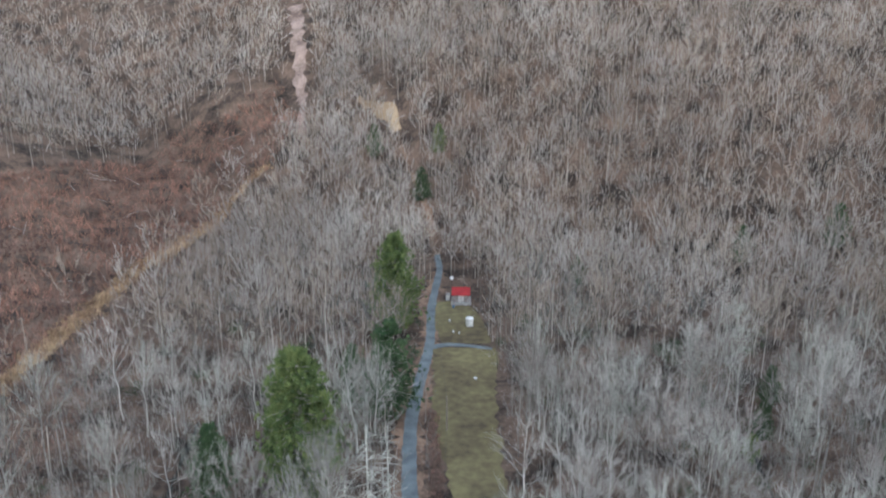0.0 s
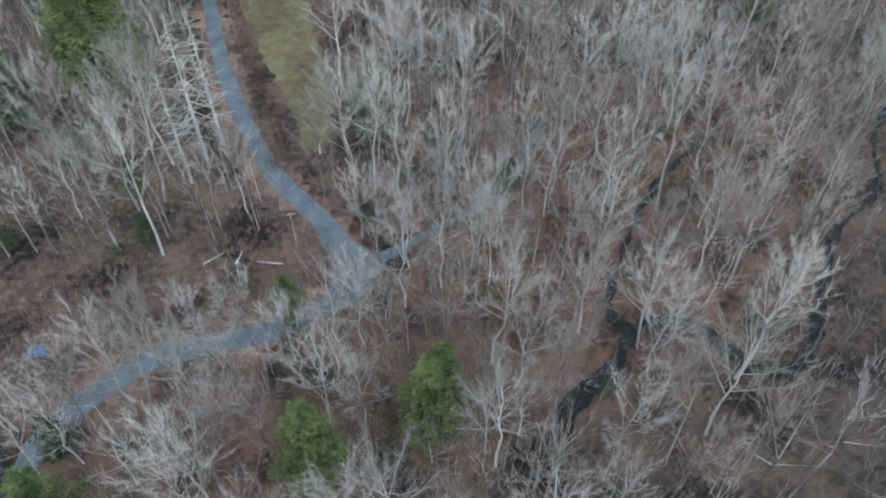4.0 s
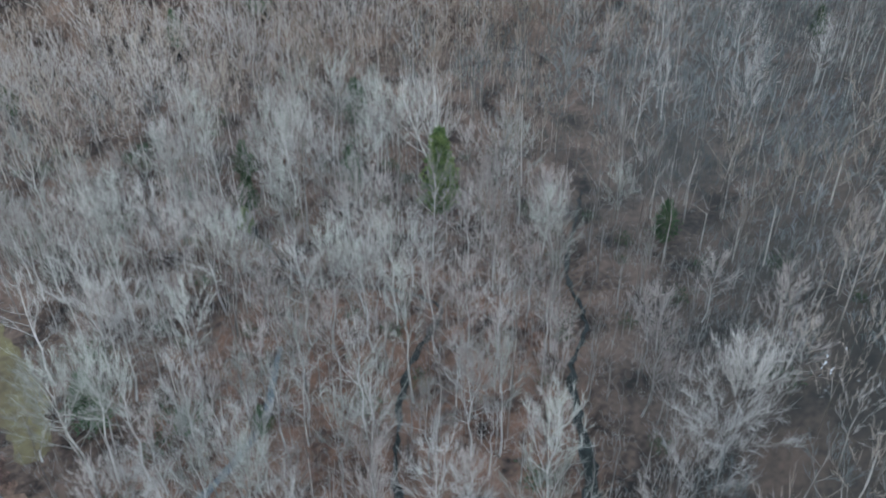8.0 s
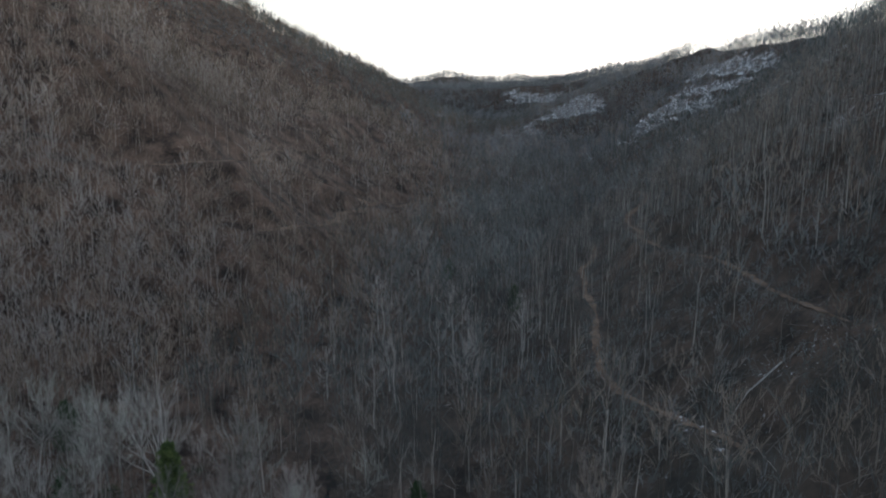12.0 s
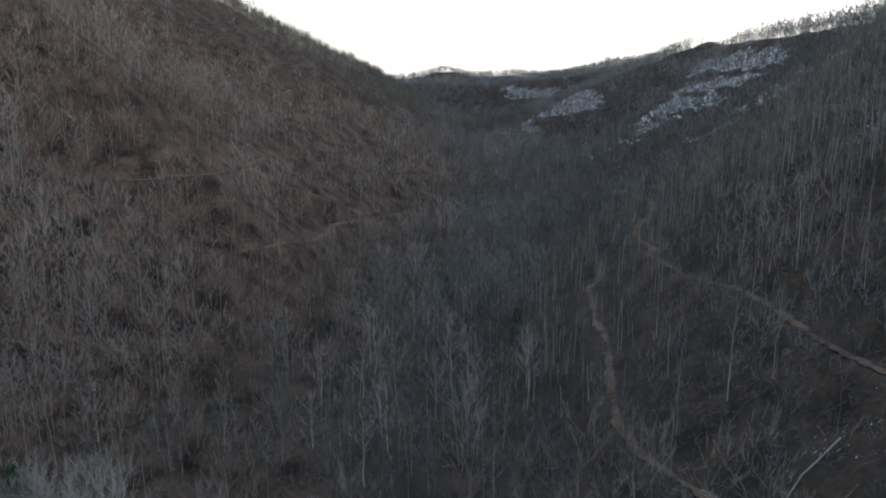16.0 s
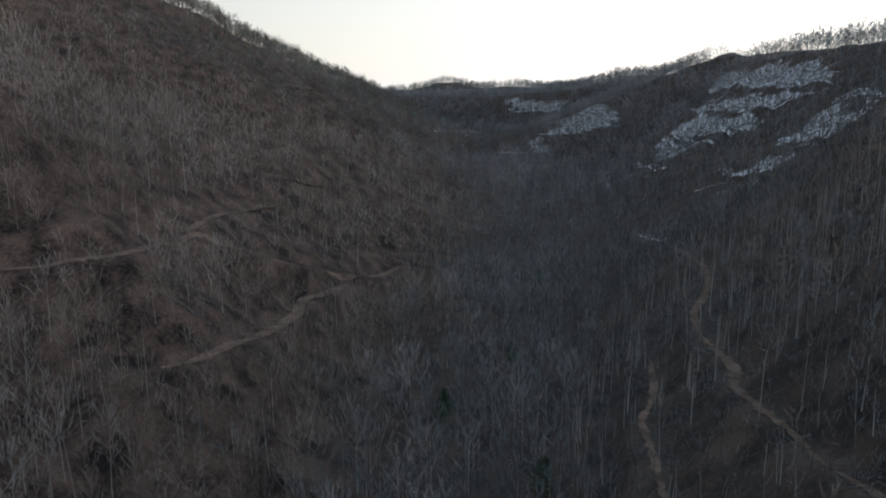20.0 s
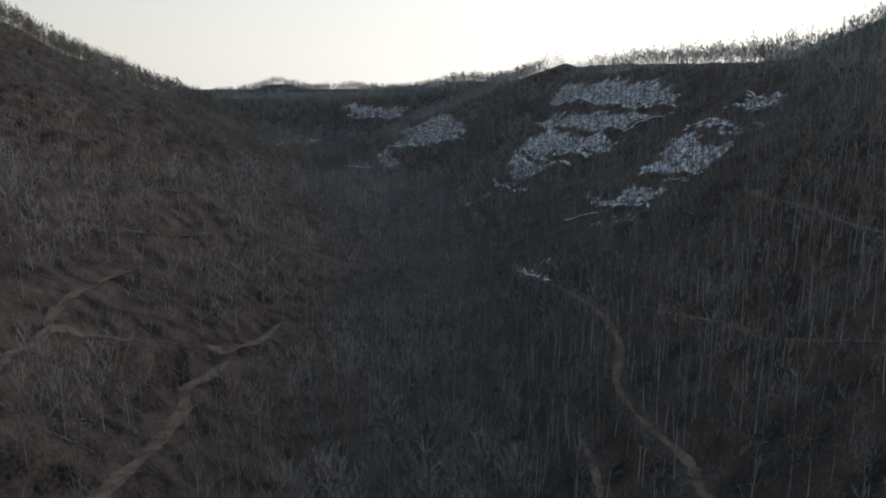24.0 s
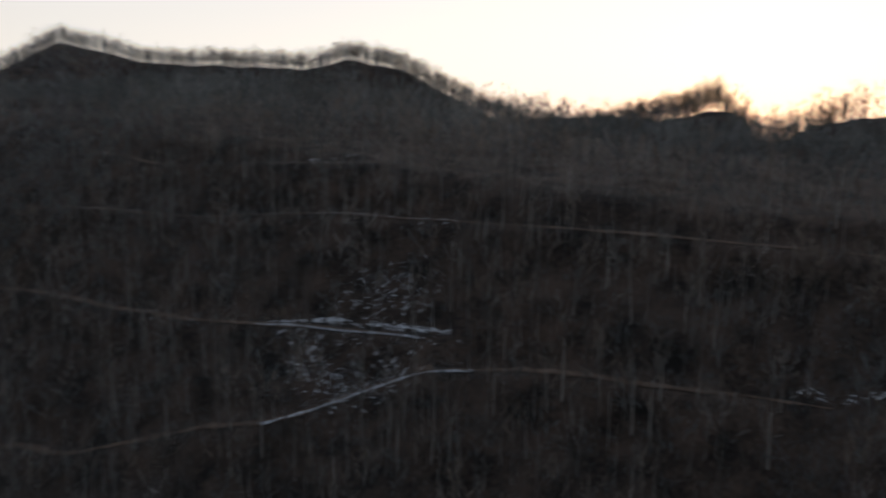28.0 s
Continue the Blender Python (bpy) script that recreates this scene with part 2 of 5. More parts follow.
RIDGE_B = [(1111, -103, 120.0), (1019, -179, 154.0), (975, -205, 183.4), (948, -227, 198.3), (918, -295, 179.1), (870, -330, 178.5), (819, -364, 176.5), (770, -395, 174.1), (740, -418, 184.7), (681, -424, 175.7), (613, -420, 151.3), (572, -416, 134), (523, -405, 124), (484, -409, 115), (440, -400, 118), (384, -398, 129.2), (345, -391, 138.8), (322, -425, 105), (260, -375, 132.3), (100, -400, 165), (-300, -500, 150)]
FAR_BUMP = [(2300, 1300, 62.2), (2120, 1145, 77.8), (2200, 1090, 88.1), (2290, 1050, 108.1), (2340, 1010, 93.9), (2400, 960, 78)]
RIDGE_C = [(1226, 146, 135.1), (1360, 200, 119.0), (1513, 257, 112.4), (1680, 380, 111.1), (1830, 520, 88.4), (2000, 640, 84.4), (2130, 760, 91.0), (2150, 860, 88.5), (2140, 960, 86), (2130, 1000, 76)]
HILL_W = [(-200, -500, 120), (-430, -100, 90), (-430, 400, 100), (-500, 800, 150)]
FACE_SLOPE = ([-200, 450, 550, 620, 720, 950, 1300, 1560], [0.78, 0.78, 0.7, 0.62, 0.62, 0.68, 0.6, 0.6])
FACE_TOP = ([0, 300, 400, 505, 600, 750, 950, 1120, 1226, 1330, 1420, 1513, 1600, 1750, 2100], [105, 116, 125, 129, 128, 127, 126, 132, 134, 118, 105, 98, 85, 70, 60])
CREEK = [(24, 31), (29, 37), (37, 41), (41, 45), (40, 48.5), (42, 52), (46, 57), (58, 68), (68, 73), (74, 77), (70, 88), (62, 100), (66, 130)]
POOL = [(41, 45.5), (46, 44.5), (50, 40.5), (53, 35), (60, 34), (70, 44), (78, 51), (88, 56), (97, 67), (111, 76), (124, 84)]
CREEK_W = [(-43, 140), (-42, 96), (-40, 75), (-41, 70), (-36, 56), (-35, 48), (-40, 36), (-30, 24)]


def raw_height(x, y):
    x, y = np.asarray(x, float), np.asarray(y, float)
    _, _, d = along(x, y, TOE)
    d = np.maximum(d, 0)
    face = (np.sqrt(d * d + 81) - 9) * np.interp(x, *FACE_SLOPE)
    far = np.clip((np.hypot(x - 40, y - 60) - 60) / 150, 0, 1)
    gully = waves(x, y, 150, 3) * 9 * far
    z = smin(face + gully * np.clip(d / 80, 0, 1), np.interp(x, *FACE_TOP) + np.clip(0.07 * (d - 170), 0, 8) * np.clip((800 - x) / 200, 0, 1) * np.clip((x - 380) / 80, 0, 1) - np.clip(0.2 * (d - 520), 0, 90) * (x < 1300) - np.clip(0.16 * (d - 360), 0, 60) * np.clip((720 - x) / 100, 0, 1) + 2 * waves(x, y, 60, 9), 10)
    z = z + 0.006 * np.maximum(x - 100, 0) * (z < 4)
    for line, slope, rough in ((HILL_N, 0.62, 1.0), (RIDGE_A, 0.5, 1.0), (RIDGE_B, 0.42, 0.8), (HILL_W, 0.3, 0.4), (FAR_BUMP, 0.34, 0.3), (RIDGE_C, 0.42, 0.5)):
        d, crest, _ = along(x, y, line)
        tent = crest + 3 * waves(x, y, 70, 5) - slope * (np.sqrt(d * d + 100) - 10) + rough * gully * np.clip(d / 120, 0, 1)
        z = smax(z, tent, 8)
    return z + 0.35 * waves(x, y, 14, 8) * np.clip((np.hypot(x - 8, y - 120) - 20) / 60, 0, 1)


TRACKS = []


def height(x, y):
    x, y = np.asarray(x, float), np.asarray(y, float)
    z = raw_height(x, y)
    for line, wide in TRACKS:
        bx, by = [p[0] for p in line], [p[1] for p in line]
        box = (x > min(bx) - 25) & (x < max(bx) + 25) & (y > min(by) - 25) & (y < max(by) + 25)
        if box.any():
            d, level, _ = along(x[box], y[box], line)
            mixed = np.clip((d - wide * 0.5) / 6, 0, 1)
            z[box] = level * (1 - mixed) + z[box] * mixed
    for line, wide, deep in ((CREEK, 2.2, 1.3), (POOL, 1.6, 1.1), (CREEK_W, 1.8, 1.2)):
        d, _, _ = along(x, y, line)
        z = z - deep * np.clip(1.6 - d / wide, 0, 1)
    return z
# ---- terrain ---- end


def mesh_object(name, verts, faces, mats, parent=None, smooth=False, face_mats=None):
    """One mesh from arrays: verts n x 3; faces n x 3 or n x 4."""
    me = bpy.data.meshes.new(name)
    verts, faces = np.asarray(verts, np.float32), np.asarray(faces, np.int32)
    me.vertices.add(len(verts))
    me.vertices.foreach_set("co", verts.ravel())
    k = faces.shape[1]
    me.loops.add(faces.size)
    me.loops.foreach_set("vertex_index", faces.ravel())
    me.polygons.add(len(faces))
    me.polygons.foreach_set("loop_start", np.arange(0, faces.size, k, dtype=np.int32))
    me.polygons.foreach_set("loop_total", np.full(len(faces), k, np.int32))
    if smooth:
        me.polygons.foreach_set("use_smooth", np.ones(len(faces), bool))
    for m in mats if isinstance(mats, (list, tuple)) else [mats]:
        me.materials.append(m)
    if face_mats is not None:
        me.polygons.foreach_set("material_index", np.asarray(face_mats, np.int32))
    me.update(calc_edges=True)
    ob = new(name, me)
    ob.parent = parent
    return ob


def spline(line, step=2.0):
    """Points every step metres along a smooth curve through line."""
    p = [np.array(q[:2], float) for q in line]
    p = [2 * p[0] - p[1]] + p + [2 * p[-1] - p[-2]]
    out = []
    for a, b, c, d in zip(p, p[1:], p[2:], p[3:]):
        n = max(2, int(np.linalg.norm(c - b) / step))
        for u in np.linspace(0, 1, n, endpoint=False):
            out.append(0.5 * (2 * b + (c - a) * u + (2 * a - 5 * b + 4 * c - d) * u * u + (3 * b - a - 3 * c + d) * u ** 3))
    out.append(p[-2])
    return np.array(out)


# ---- the dirt tracks cut into the slopes: points x, y on their middle lines ----
TRACK_LINES = [
    ([(555, 128), (522, 119), (491, 103), (450, 86), (405, 73), (366, 68), (341, 69), (318, 63), (300, 57), (284, 52), (270, 51), (257, 45), (243, 38), (227, 33)], 3.1),
    ([(388, 59), (362, 49), (345, 36), (334, 34), (321, 31), (311, 26), (298, 19), (287, 14), (272, 7), (263, -3), (255, -13), (247, -19), (232, -25), (215, -31), (200, -35), (186, -41), (170, -48)], 3.6),
    ([(463, 27), (438, 18), (412, 13), (383, 9), (360, 4), (342, -1), (318, -5), (300, -11), (286, -17), (272, -21), (252, -25)], 4.0),
    ([(448, 22), (430, 9), (413, 1), (398, -8)], 3.5),
    ([(467, -10), (418, -14), (376, -25), (340, -37), (308, -45), (282, -52), (252, -55), (231, -60), (211, -66), (189, -75), (165, -84)], 4.0),
    ([(480, -37), (415, -38), (368, -51), (336, -58), (318, -66)], 4.0),
    ([(217, 238), (223, 232), (230, 227), (238, 224), (246, 220), (260, 221), (280, 231), (296, 235), (312, 232), (329, 225), (358, 222), (373, 214), (400, 216), (423, 220)], 6.0),
    ([(234, 188), (244, 185), (260, 188), (279, 193), (301, 199), (313, 202), (327, 210), (344, 209), (364, 212)], 6.0),
    ([(295, 234), (311, 244), (338, 255), (369, 264), (388, 265)], 4.6),
    ([(429, 321), (450, 315), (485, 311), (500, 308)], 4.6),
    ([(414, 294), (418, 282), (446, 279), (481, 278)], 4.4),
    ([(207, 49), (190, 45), (161, 36), (147, 28), (132, 18), (121, 9), (112, 3)], 2.5),
    ([(324, 79), (296, 73), (280, 73), (262, 67), (243, 62), (222, 54), (207, 49)], 2.5),
    ([(227, 33), (205, 20), (178, 9), (155, 0), (138, -9)], 2.5),
]
for line, wide in TRACK_LINES:
    q = spline(line, 6.0)
    level = raw_height(q[:, 0], q[:, 1])
    level = np.convolve(np.pad(level, 3, mode="edge"), np.ones(7) / 7, "valid")
    TRACKS.append(([(a, b, c) for (a, b), c in zip(q, level)], wide))

# ---- ground: one sheet, fine where the camera flies, coarse to the horizon ----
def steps(lo, hi, fine, out_lo, out_hi):
    mid = list(np.arange(lo, hi + fine / 2, fine))
    s, right = fine, []
    while (right[-1] if right else hi) < out_hi:
        s *= 1.06
        right.append((right[-1] if right else hi) + s)
    s, left = fine, []
    while (left[-1] if left else lo) > out_lo:
        s *= 1.06
        left.append((left[-1] if left else lo) - s)
    return np.array(left[::-1] + mid + right)


gx = np.concatenate([steps(-60, 118, 1.6, -2600, 118)[:-1], steps(118, 480, 2.6, 118, 118)[:-1], steps(480, 1320, 5.0, 480, 4200)[1:]])
gy = np.concatenate([steps(-110, 20, 2.6, -2400, 20)[:-1], steps(20, 150, 1.6, 20, 20)[:-1], steps(150, 260, 2.6, 150, 150)[:-1], steps(260, 480, 5.0, 260, 4200)[1:]])
GX, GY = np.meshgrid(gx, gy)
GZ = height(GX, GY)
far_out = np.clip((np.hypot(GX - 500, GY) - 1900) / 1500, 0, 1)
GZ = GZ * (1 - far_out * far_out * (3 - 2 * far_out)) + 60 * far_out
nx, ny = len(gx), len(gy)
idx = np.arange(nx * ny).reshape(ny, nx)
quads = np.stack([idx[:-1, :-1].ravel(), idx[:-1, 1:].ravel(), idx[1:, 1:].ravel(), idx[1:, :-1].ravel()], 1)


def inside(x, y, poly, soft):
    """1 inside a polygon, falling to 0 over soft metres outside and in."""
    x, y = np.asarray(x, float), np.asarray(y, float)
    hit = np.zeros(x.shape, bool)
    ring = list(poly) + [poly[0]]
    for (ax, ay), (bx, by) in zip(ring, ring[1:]):
        if ay != by:
            hit ^= ((ay > y) != (by > y)) & (x < (bx - ax) * (y - ay) / (by - ay) + ax)
    d = along(x, y, ring)[0]
    return np.clip(0.5 + np.where(hit, d, -d) / soft, 0, 1)


FAR_SNOWS = [
    ([(1151, 138), (791, 27), (710, 26), (819, 68), (1069, 150)], 1.0),
    ([(964, 135), (718, 39), (733, 63), (728, 72), (970, 157)], 1.0),
    ([(949, 152), (805, 106), (711, 69), (700, 75), (710, 92), (912, 177), (940, 166)], 1.0),
    ([(905, 179), (808, 140), (733, 113), (749, 130), (770, 153), (828, 168)], 0.9),
    ([(1189, 67), (1193, 52), (921, 57), (1087, 94)], 0.8),
    ([(635, -10), (587, -20), (567, -19), (576, -11), (631, 9), (622, -2)], 0.9),
    ([(616, 11), (531, -3), (522, 1), (640, 27), (629, 18)], 1.0),
    ([(665, 34), (519, 11), (516, 19), (507, 30), (595, 56), (606, 46), (635, 41)], 1.0),
    ([(595, 65), (526, 44), (508, 47), (583, 79), (578, 67)], 1.0),
    ([(544, 70), (492, 50), (492, 64), (562, 99)], 0.62),
    ([(550, 102), (521, 85), (505, 92), (535, 106)], 0.5),
    ([(1487, 490), (1086, 256), (1025, 249), (1036, 307), (1072, 359), (1095, 343)], 0.86),
    ([(1054, 373), (1068, 353), (983, 309), (1013, 354)], 0.8),
    ([(1684, 669), (1632, 574), (1551, 482), (1461, 439), (1595, 584)], 0.9),
    ([(1047, 504), (1664, 768), (1444, 591), (1382, 593)], 0.85),
    ([(1458, 529), (1463, 482), (1426, 459), (1307, 460)], 0.7),
    ([(1625, 557), (1524, 451), (1481, 438), (1574, 544)], 0.8),
]
SNOW_BENCHES = [
    [(1069, 150), (920, 101), (817, 68), (718, 31)],
    [(970, 157), (872, 114), (732, 72), (722, 55), (699, 28)],
    [(912, 177), (784, 128), (710, 92)],
    [(828, 184), (755, 153)],
    [(631, -8), (570, -19)],
    [(625, 5), (577, -12)],
    [(640, 27), (584, 8), (522, 0)],
    [(596, 56), (550, 41), (505, 31)],
    [(583, 79), (543, 61), (510, 47)],
    [(583, 101), (566, 82), (547, 68)],
    [(1070, 359), (1050, 319)],
    [(1043, 408), (1000, 354)],
    [(861, 166), (713, 106)],
    [(809, 178), (704, 139)],
    [(581, 78), (501, 55)],
    [(777, 200), (781, 175)],
    [(1047, 500), (1382, 593)],
    [(1607, 601), (1476, 459)],
]
SNOWS = [
    ([(300, -10), (290, -30), (264, -40), (240, -24), (254, -9), (268, -1), (281, 2)], 0.56),
    ([(560, 105), (520, 96), (500, 106), (530, 122)], 0.6),
    ([(330, -40), (300, -50), (268, -58), (262, -46), (300, -38)], 0.55),
    ([(345, -52), (310, -66), (322, -80), (350, -66)], 0.6),
    ([(140, 20), (128, -6), (108, -6), (100, 8), (116, 22)], 0.42),
    ([(100, 28), (96, 12), (82, 16), (84, 27)], 0.42),
]
CLEARING = [(-98, 100), (-90, 154), (-87, 190), (-84, 223), (-79, 248), (-70, 288), (-52, 300), (-44, 326), (-60, 372), (-85, 356), (-112, 366), (-136, 326), (-154, 293), (-200, 250), (-230, 120)]
LOGGED = [(380, 95), (330, 84), (262, 80), (225, 66), (200, 55), (150, 40), (122, 24), (112, -4), (140, -12), (180, 5), (230, 25), (262, 40), (310, 55), (380, 70)]
RUST_BANKS = [(-50, 60), (-40, 24), (24, 22), (60, 20), (84, 40), (96, 62), (90, 100), (50, 112), (18, 100), (10, 84), (-12, 84)]


def snow_at(x, y):
    s = np.zeros(np.shape(x))
    far = np.clip((x - 450) / 100, 0, 1)
    wx, wy = x + far * 7 * waves(x, y, 30, 23), y + far * 7 * waves(x, y, 30, 24)
    for poly, w in FAR_SNOWS:
        s = np.maximum(s, w * inside(wx, wy, poly, 5))
    for poly, w in SNOWS:
        s = np.maximum(s, 0.95 * w * inside(x, y, poly, 14))
    return s


snow = 0.61 * snow_at(GX, GY)


def ground_material():
    """Fallen leaves, with thin snow, red-brown brush land, rusty banks and painted slope shade where the cover says so.
    """
    m = material("leaf_littered_ground", (0.013, 0.0105, 0.009), (0.142, 0.10, 0.075), 0.11, bump=0.12, fine=0.9)
    n, l = m.node_tree.nodes, m.node_tree.links
    bsdf = n["Principled BSDF"]
    colour = bsdf.inputs["Base Color"].links[0].from_socket
    cover = n.new("ShaderNodeAttribute")
    cover.attribute_name = "cover"
    split = n.new("ShaderNodeSeparateColor")
    l.new(cover.outputs["Color"], split.inputs[0])
    geo = n.new("ShaderNodeNewGeometry")
    for channel, tint, size, gain in ((1, (0.165, 0.085, 0.06, 1), 0.07, 0.8), (2, (0.205, 0.108, 0.066, 1), 0.22, 1.0), (0, (0.82, 0.83, 0.85, 1), 0.32, 2.0)):
        spots = n.new("ShaderNodeTexNoise")
        l.new(geo.outputs["Position"], spots.inputs["Vector"])
        spots.inputs["Scale"].default_value, spots.inputs["Detail"].default_value, spots.inputs["Roughness"].default_value = size, 7, 0.72
        spread = n.new("ShaderNodeMapRange")
        spread.clamp = False
        wide = 2.2 if channel == 0 else 1.0
        l.new(spots.outputs["Fac"], spread.inputs[0])
        spread.inputs["To Min"].default_value, spread.inputs["To Max"].default_value = 0.5 - 0.5 * wide, 0.5 + 0.5 * wide
        a = n.new("ShaderNodeMath")
        a.operation = "ADD"
        l.new(split.outputs[channel], a.inputs[0])
        l.new(spread.outputs[0], a.inputs[1])
        b = n.new("ShaderNodeMapRange")
        l.new(a.outputs[0], b.inputs[0])
        b.inputs["From Min"].default_value, b.inputs["From Max"].default_value = 0.98, 0.98 + 0.5 / gain
        mix = n.new("ShaderNodeMix")
        mix.data_type = "RGBA"
        l.new(b.outputs[0], mix.inputs[0])
        l.new(colour, mix.inputs[6])
        mix.inputs[7].default_value = tint
        colour = mix.outputs[2]
        if channel == 2:
            # Cover alpha darkens the shaded slope: its shade is mixed into the ground colour
            shade_mix = n.new("ShaderNodeMix")
            shade_mix.data_type = "RGBA"
            l.new(cover.outputs["Alpha"], shade_mix.inputs[0])
            l.new(colour, shade_mix.inputs[6])
            shade_mix.inputs[7].default_value = (0.046, 0.047, 0.042, 1)
            colour = shade_mix.outputs[2]
    l.new(colour, bsdf.inputs["Base Color"])
    return m


GROUND = ground_material()
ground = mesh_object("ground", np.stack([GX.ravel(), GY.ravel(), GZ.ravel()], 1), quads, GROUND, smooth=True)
cover = ground.data.color_attributes.new("cover", "FLOAT_COLOR", "POINT")
brush_land = 0.5 * inside(GX, GY, CLEARING, 14)
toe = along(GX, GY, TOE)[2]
# Painted shade for the ground past the toe, strongest low on the slope
slope_shade = 0.66 * np.clip((toe + 50 + 0.1 * np.clip(GX - 100, 0, 400)) / 40, 0, 1) * np.clip(1.3 - toe / 110, 0.45, 1) * np.clip((GX - 95) / 40, 0, 1) * np.clip(0.75 + 0.5 * waves(GX, GY, 45, 31), 0, 1)
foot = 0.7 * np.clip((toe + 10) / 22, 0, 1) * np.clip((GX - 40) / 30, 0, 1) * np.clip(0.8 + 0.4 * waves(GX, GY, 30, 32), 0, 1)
slope_shade = np.maximum(slope_shade, foot * (GX < 130))
rust = 0.58 * inside(GX, GY, RUST_BANKS, 30)
cover.data.foreach_set("color", np.stack([snow.ravel(), brush_land.ravel(), rust.ravel(), slope_shade.ravel()], 1).astype(np.float32).ravel())
tagged(ground, "wooded valley ground covered in brown fallen leaves", "ground", kind="structure")


def ribbon(name, line, wide, mat, lift=0.06, ragged=0.0, step=1.5, cross=4, seed=1, curve=True):
    """A strip laid on the ground along a line; wide: metres, or one for each point."""
    q = spline(line, step) if curve else np.array([p[:2] for p in line], float)
    t = np.gradient(q, axis=0)
    t /= np.linalg.norm(t, axis=1)[:, None] + 1e-9
    side = np.stack([t[:, 1], -t[:, 0]], 1)
    rng = np.random.RandomState(seed)
    w = np.interp(np.linspace(0, 1, len(q)), np.linspace(0, 1, len(wide)), wide) if isinstance(wide, (list, tuple)) else np.full(len(q), float(wide))
    verts = []
    for u in np.linspace(-0.5, 0.5, cross + 1):
        wob = rng.uniform(-ragged, ragged, len(q)) if abs(u) == 0.5 else 0
        xy = q + side * (u * w + wob)[:, None]
        verts.append(np.column_stack([xy, height(xy[:, 0], xy[:, 1]) + lift]))
    n = len(q)
    verts = np.concatenate(verts)
    faces = [(c * n + i, c * n + i + 1, (c + 1) * n + i + 1, (c + 1) * n + i) for c in range(cross) for i in range(n - 1)]
    return mesh_object(name, verts, faces, mat, smooth=True)


ROAD = [(9.2, 240), (9.6, 232), (9.5, 224), (6.2, 196), (5, 173), (2, 152), (0, 135), (-0.4, 118), (0, 107), (1, 98), (3, 86.5), (6.5, 78), (9, 71), (9.6, 66), (7, 61.5), (0, 59.2), (-6, 59), (-12, 59.3), (-18, 59), (-24, 57), (-30, 52.5), (-33, 49)]
BRANCH = [(8.5, 65.5), (12, 65.5), (18, 67), (26, 69.5), (31, 71.5), (37, 75), (42, 80.5), (47, 86)]
APRON = [(7.6, 73), (9.2, 69), (10.2, 65.4), (8.0, 62), (5, 60.4)]
DRIVE = [(4.8, 170), (8, 171.5), (12, 171.5), (20, 169)]
tagged(ribbon("road_verge", ROAD[2:20], [5.0, 6.0, 4.6, 6.4, 5.2, 7.0, 5.0, 6.2, 4.8], LEAF_EDGE, 0.1, 1.3, step=1.0, seed=4), "leaf-strewn orange brown verge beside the lane", "verge", kind="structure")
tagged(ribbon("road", ROAD, [1.8, 2.2, 2.3, 2.5, 2.7, 2.9, 3.1, 3.1, 3.1], GRAVEL, 0.18, 0.12), "narrow worn blue-grey lane through the woods", "road", kind="structure")
tagged(ribbon("road", BRANCH, [2.6, 1.6, 1.1, 1.2, 1.0, 0.7], GRAVEL, 0.2, 0.15, seed=2), "narrow grey side lane under bare trees", "road", kind="structure")
tagged(ribbon("road", APRON, [3.0, 4.2, 6.2, 4.6, 3.0], GRAVEL, 0.19, 0.12, seed=6), "widened grey lane where the side lane turns off", "road", kind="structure")
tagged(ribbon("road", DRIVE, [2.6, 1.8, 1.3], GRAVEL, 0.2, 0.2, seed=3), "short grey driveway to the shed", "driveway", kind="structure")
for name, line, wide in (("creek", CREEK, [2.6, 2.2, 1.2, 0.5, 0.9, 1.0, 0.7, 0.4, 0.4, 0.4, 0.4]), ("creek", POOL, [1.6, 2.0, 1.5, 0.6, 0.5, 0.5, 0.4]), ("creek", CREEK_W, 0.4)):
    tagged(ribbon(name, line, wide, WATER, 0.3, 0.45), "narrow dark creek between leaf-covered banks", "creek", kind="structure")
field = ribbon("meadow", [(13, 170), (12.5, 158), (11.5, 145), (11.3, 134), (11.5, 122), (12, 112), (12.2, 103), (11, 95), (9.5, 90)], [16, 15, 13.5, 13, 12, 10.5, 9.5, 7, 3], GRASS, 0.14, 0.7, cross=10)
tagged(field, "mown green-brown winter grass field beside the lane", "grass field", kind="structure")
tagged(ribbon("lawn", [(11, 200), (12, 192), (13, 184), (14, 176), (14, 172.5)], [7, 11, 13, 13, 12], GRASS, 0.14, 0.4, cross=8), "green-brown lawn round the red shed", "lawn", kind="structure")
for line, wide in TRACKS:
    tagged(ribbon("dirt_track", line, [wide * k for k in (0.2, 0.7, 0.95, 0.55, 0.95, 0.75, 0.9, 0.5, 0.95, 0.7, 0.2)], DIRT, 0.22, 0.5, step=1.8, seed=int(wide * 10)), "bare tan logging track cut into the slope", "dirt track", kind="structure")


tagged(ribbon("dirt_path", [(9.3, 238), (8.2, 250), (5.5, 262), (2.0, 276), (-2.0, 290)], [1.8, 2.4, 2.6, 2.2, 1.2], LEAF_EDGE, 0.25, 0.6, seed=9), "leafy brown dirt path beyond the shed", "path", kind="structure")
UPHILL = [(-42, 312), (-45, 344), (-50, 374), (-53, 400), (-60, 445)]
GLADE = [(-20, 327), (-13, 318), (-7, 307), (-3, 297)]
tagged(ribbon("grass_strip", UPHILL, [2, 3.5, 6, 6, 8], SWATHE, 0.3, 1.5, step=3.0), "pinkish tan grassy swathe cut straight up the wooded hill", "dead grass", kind="structure")
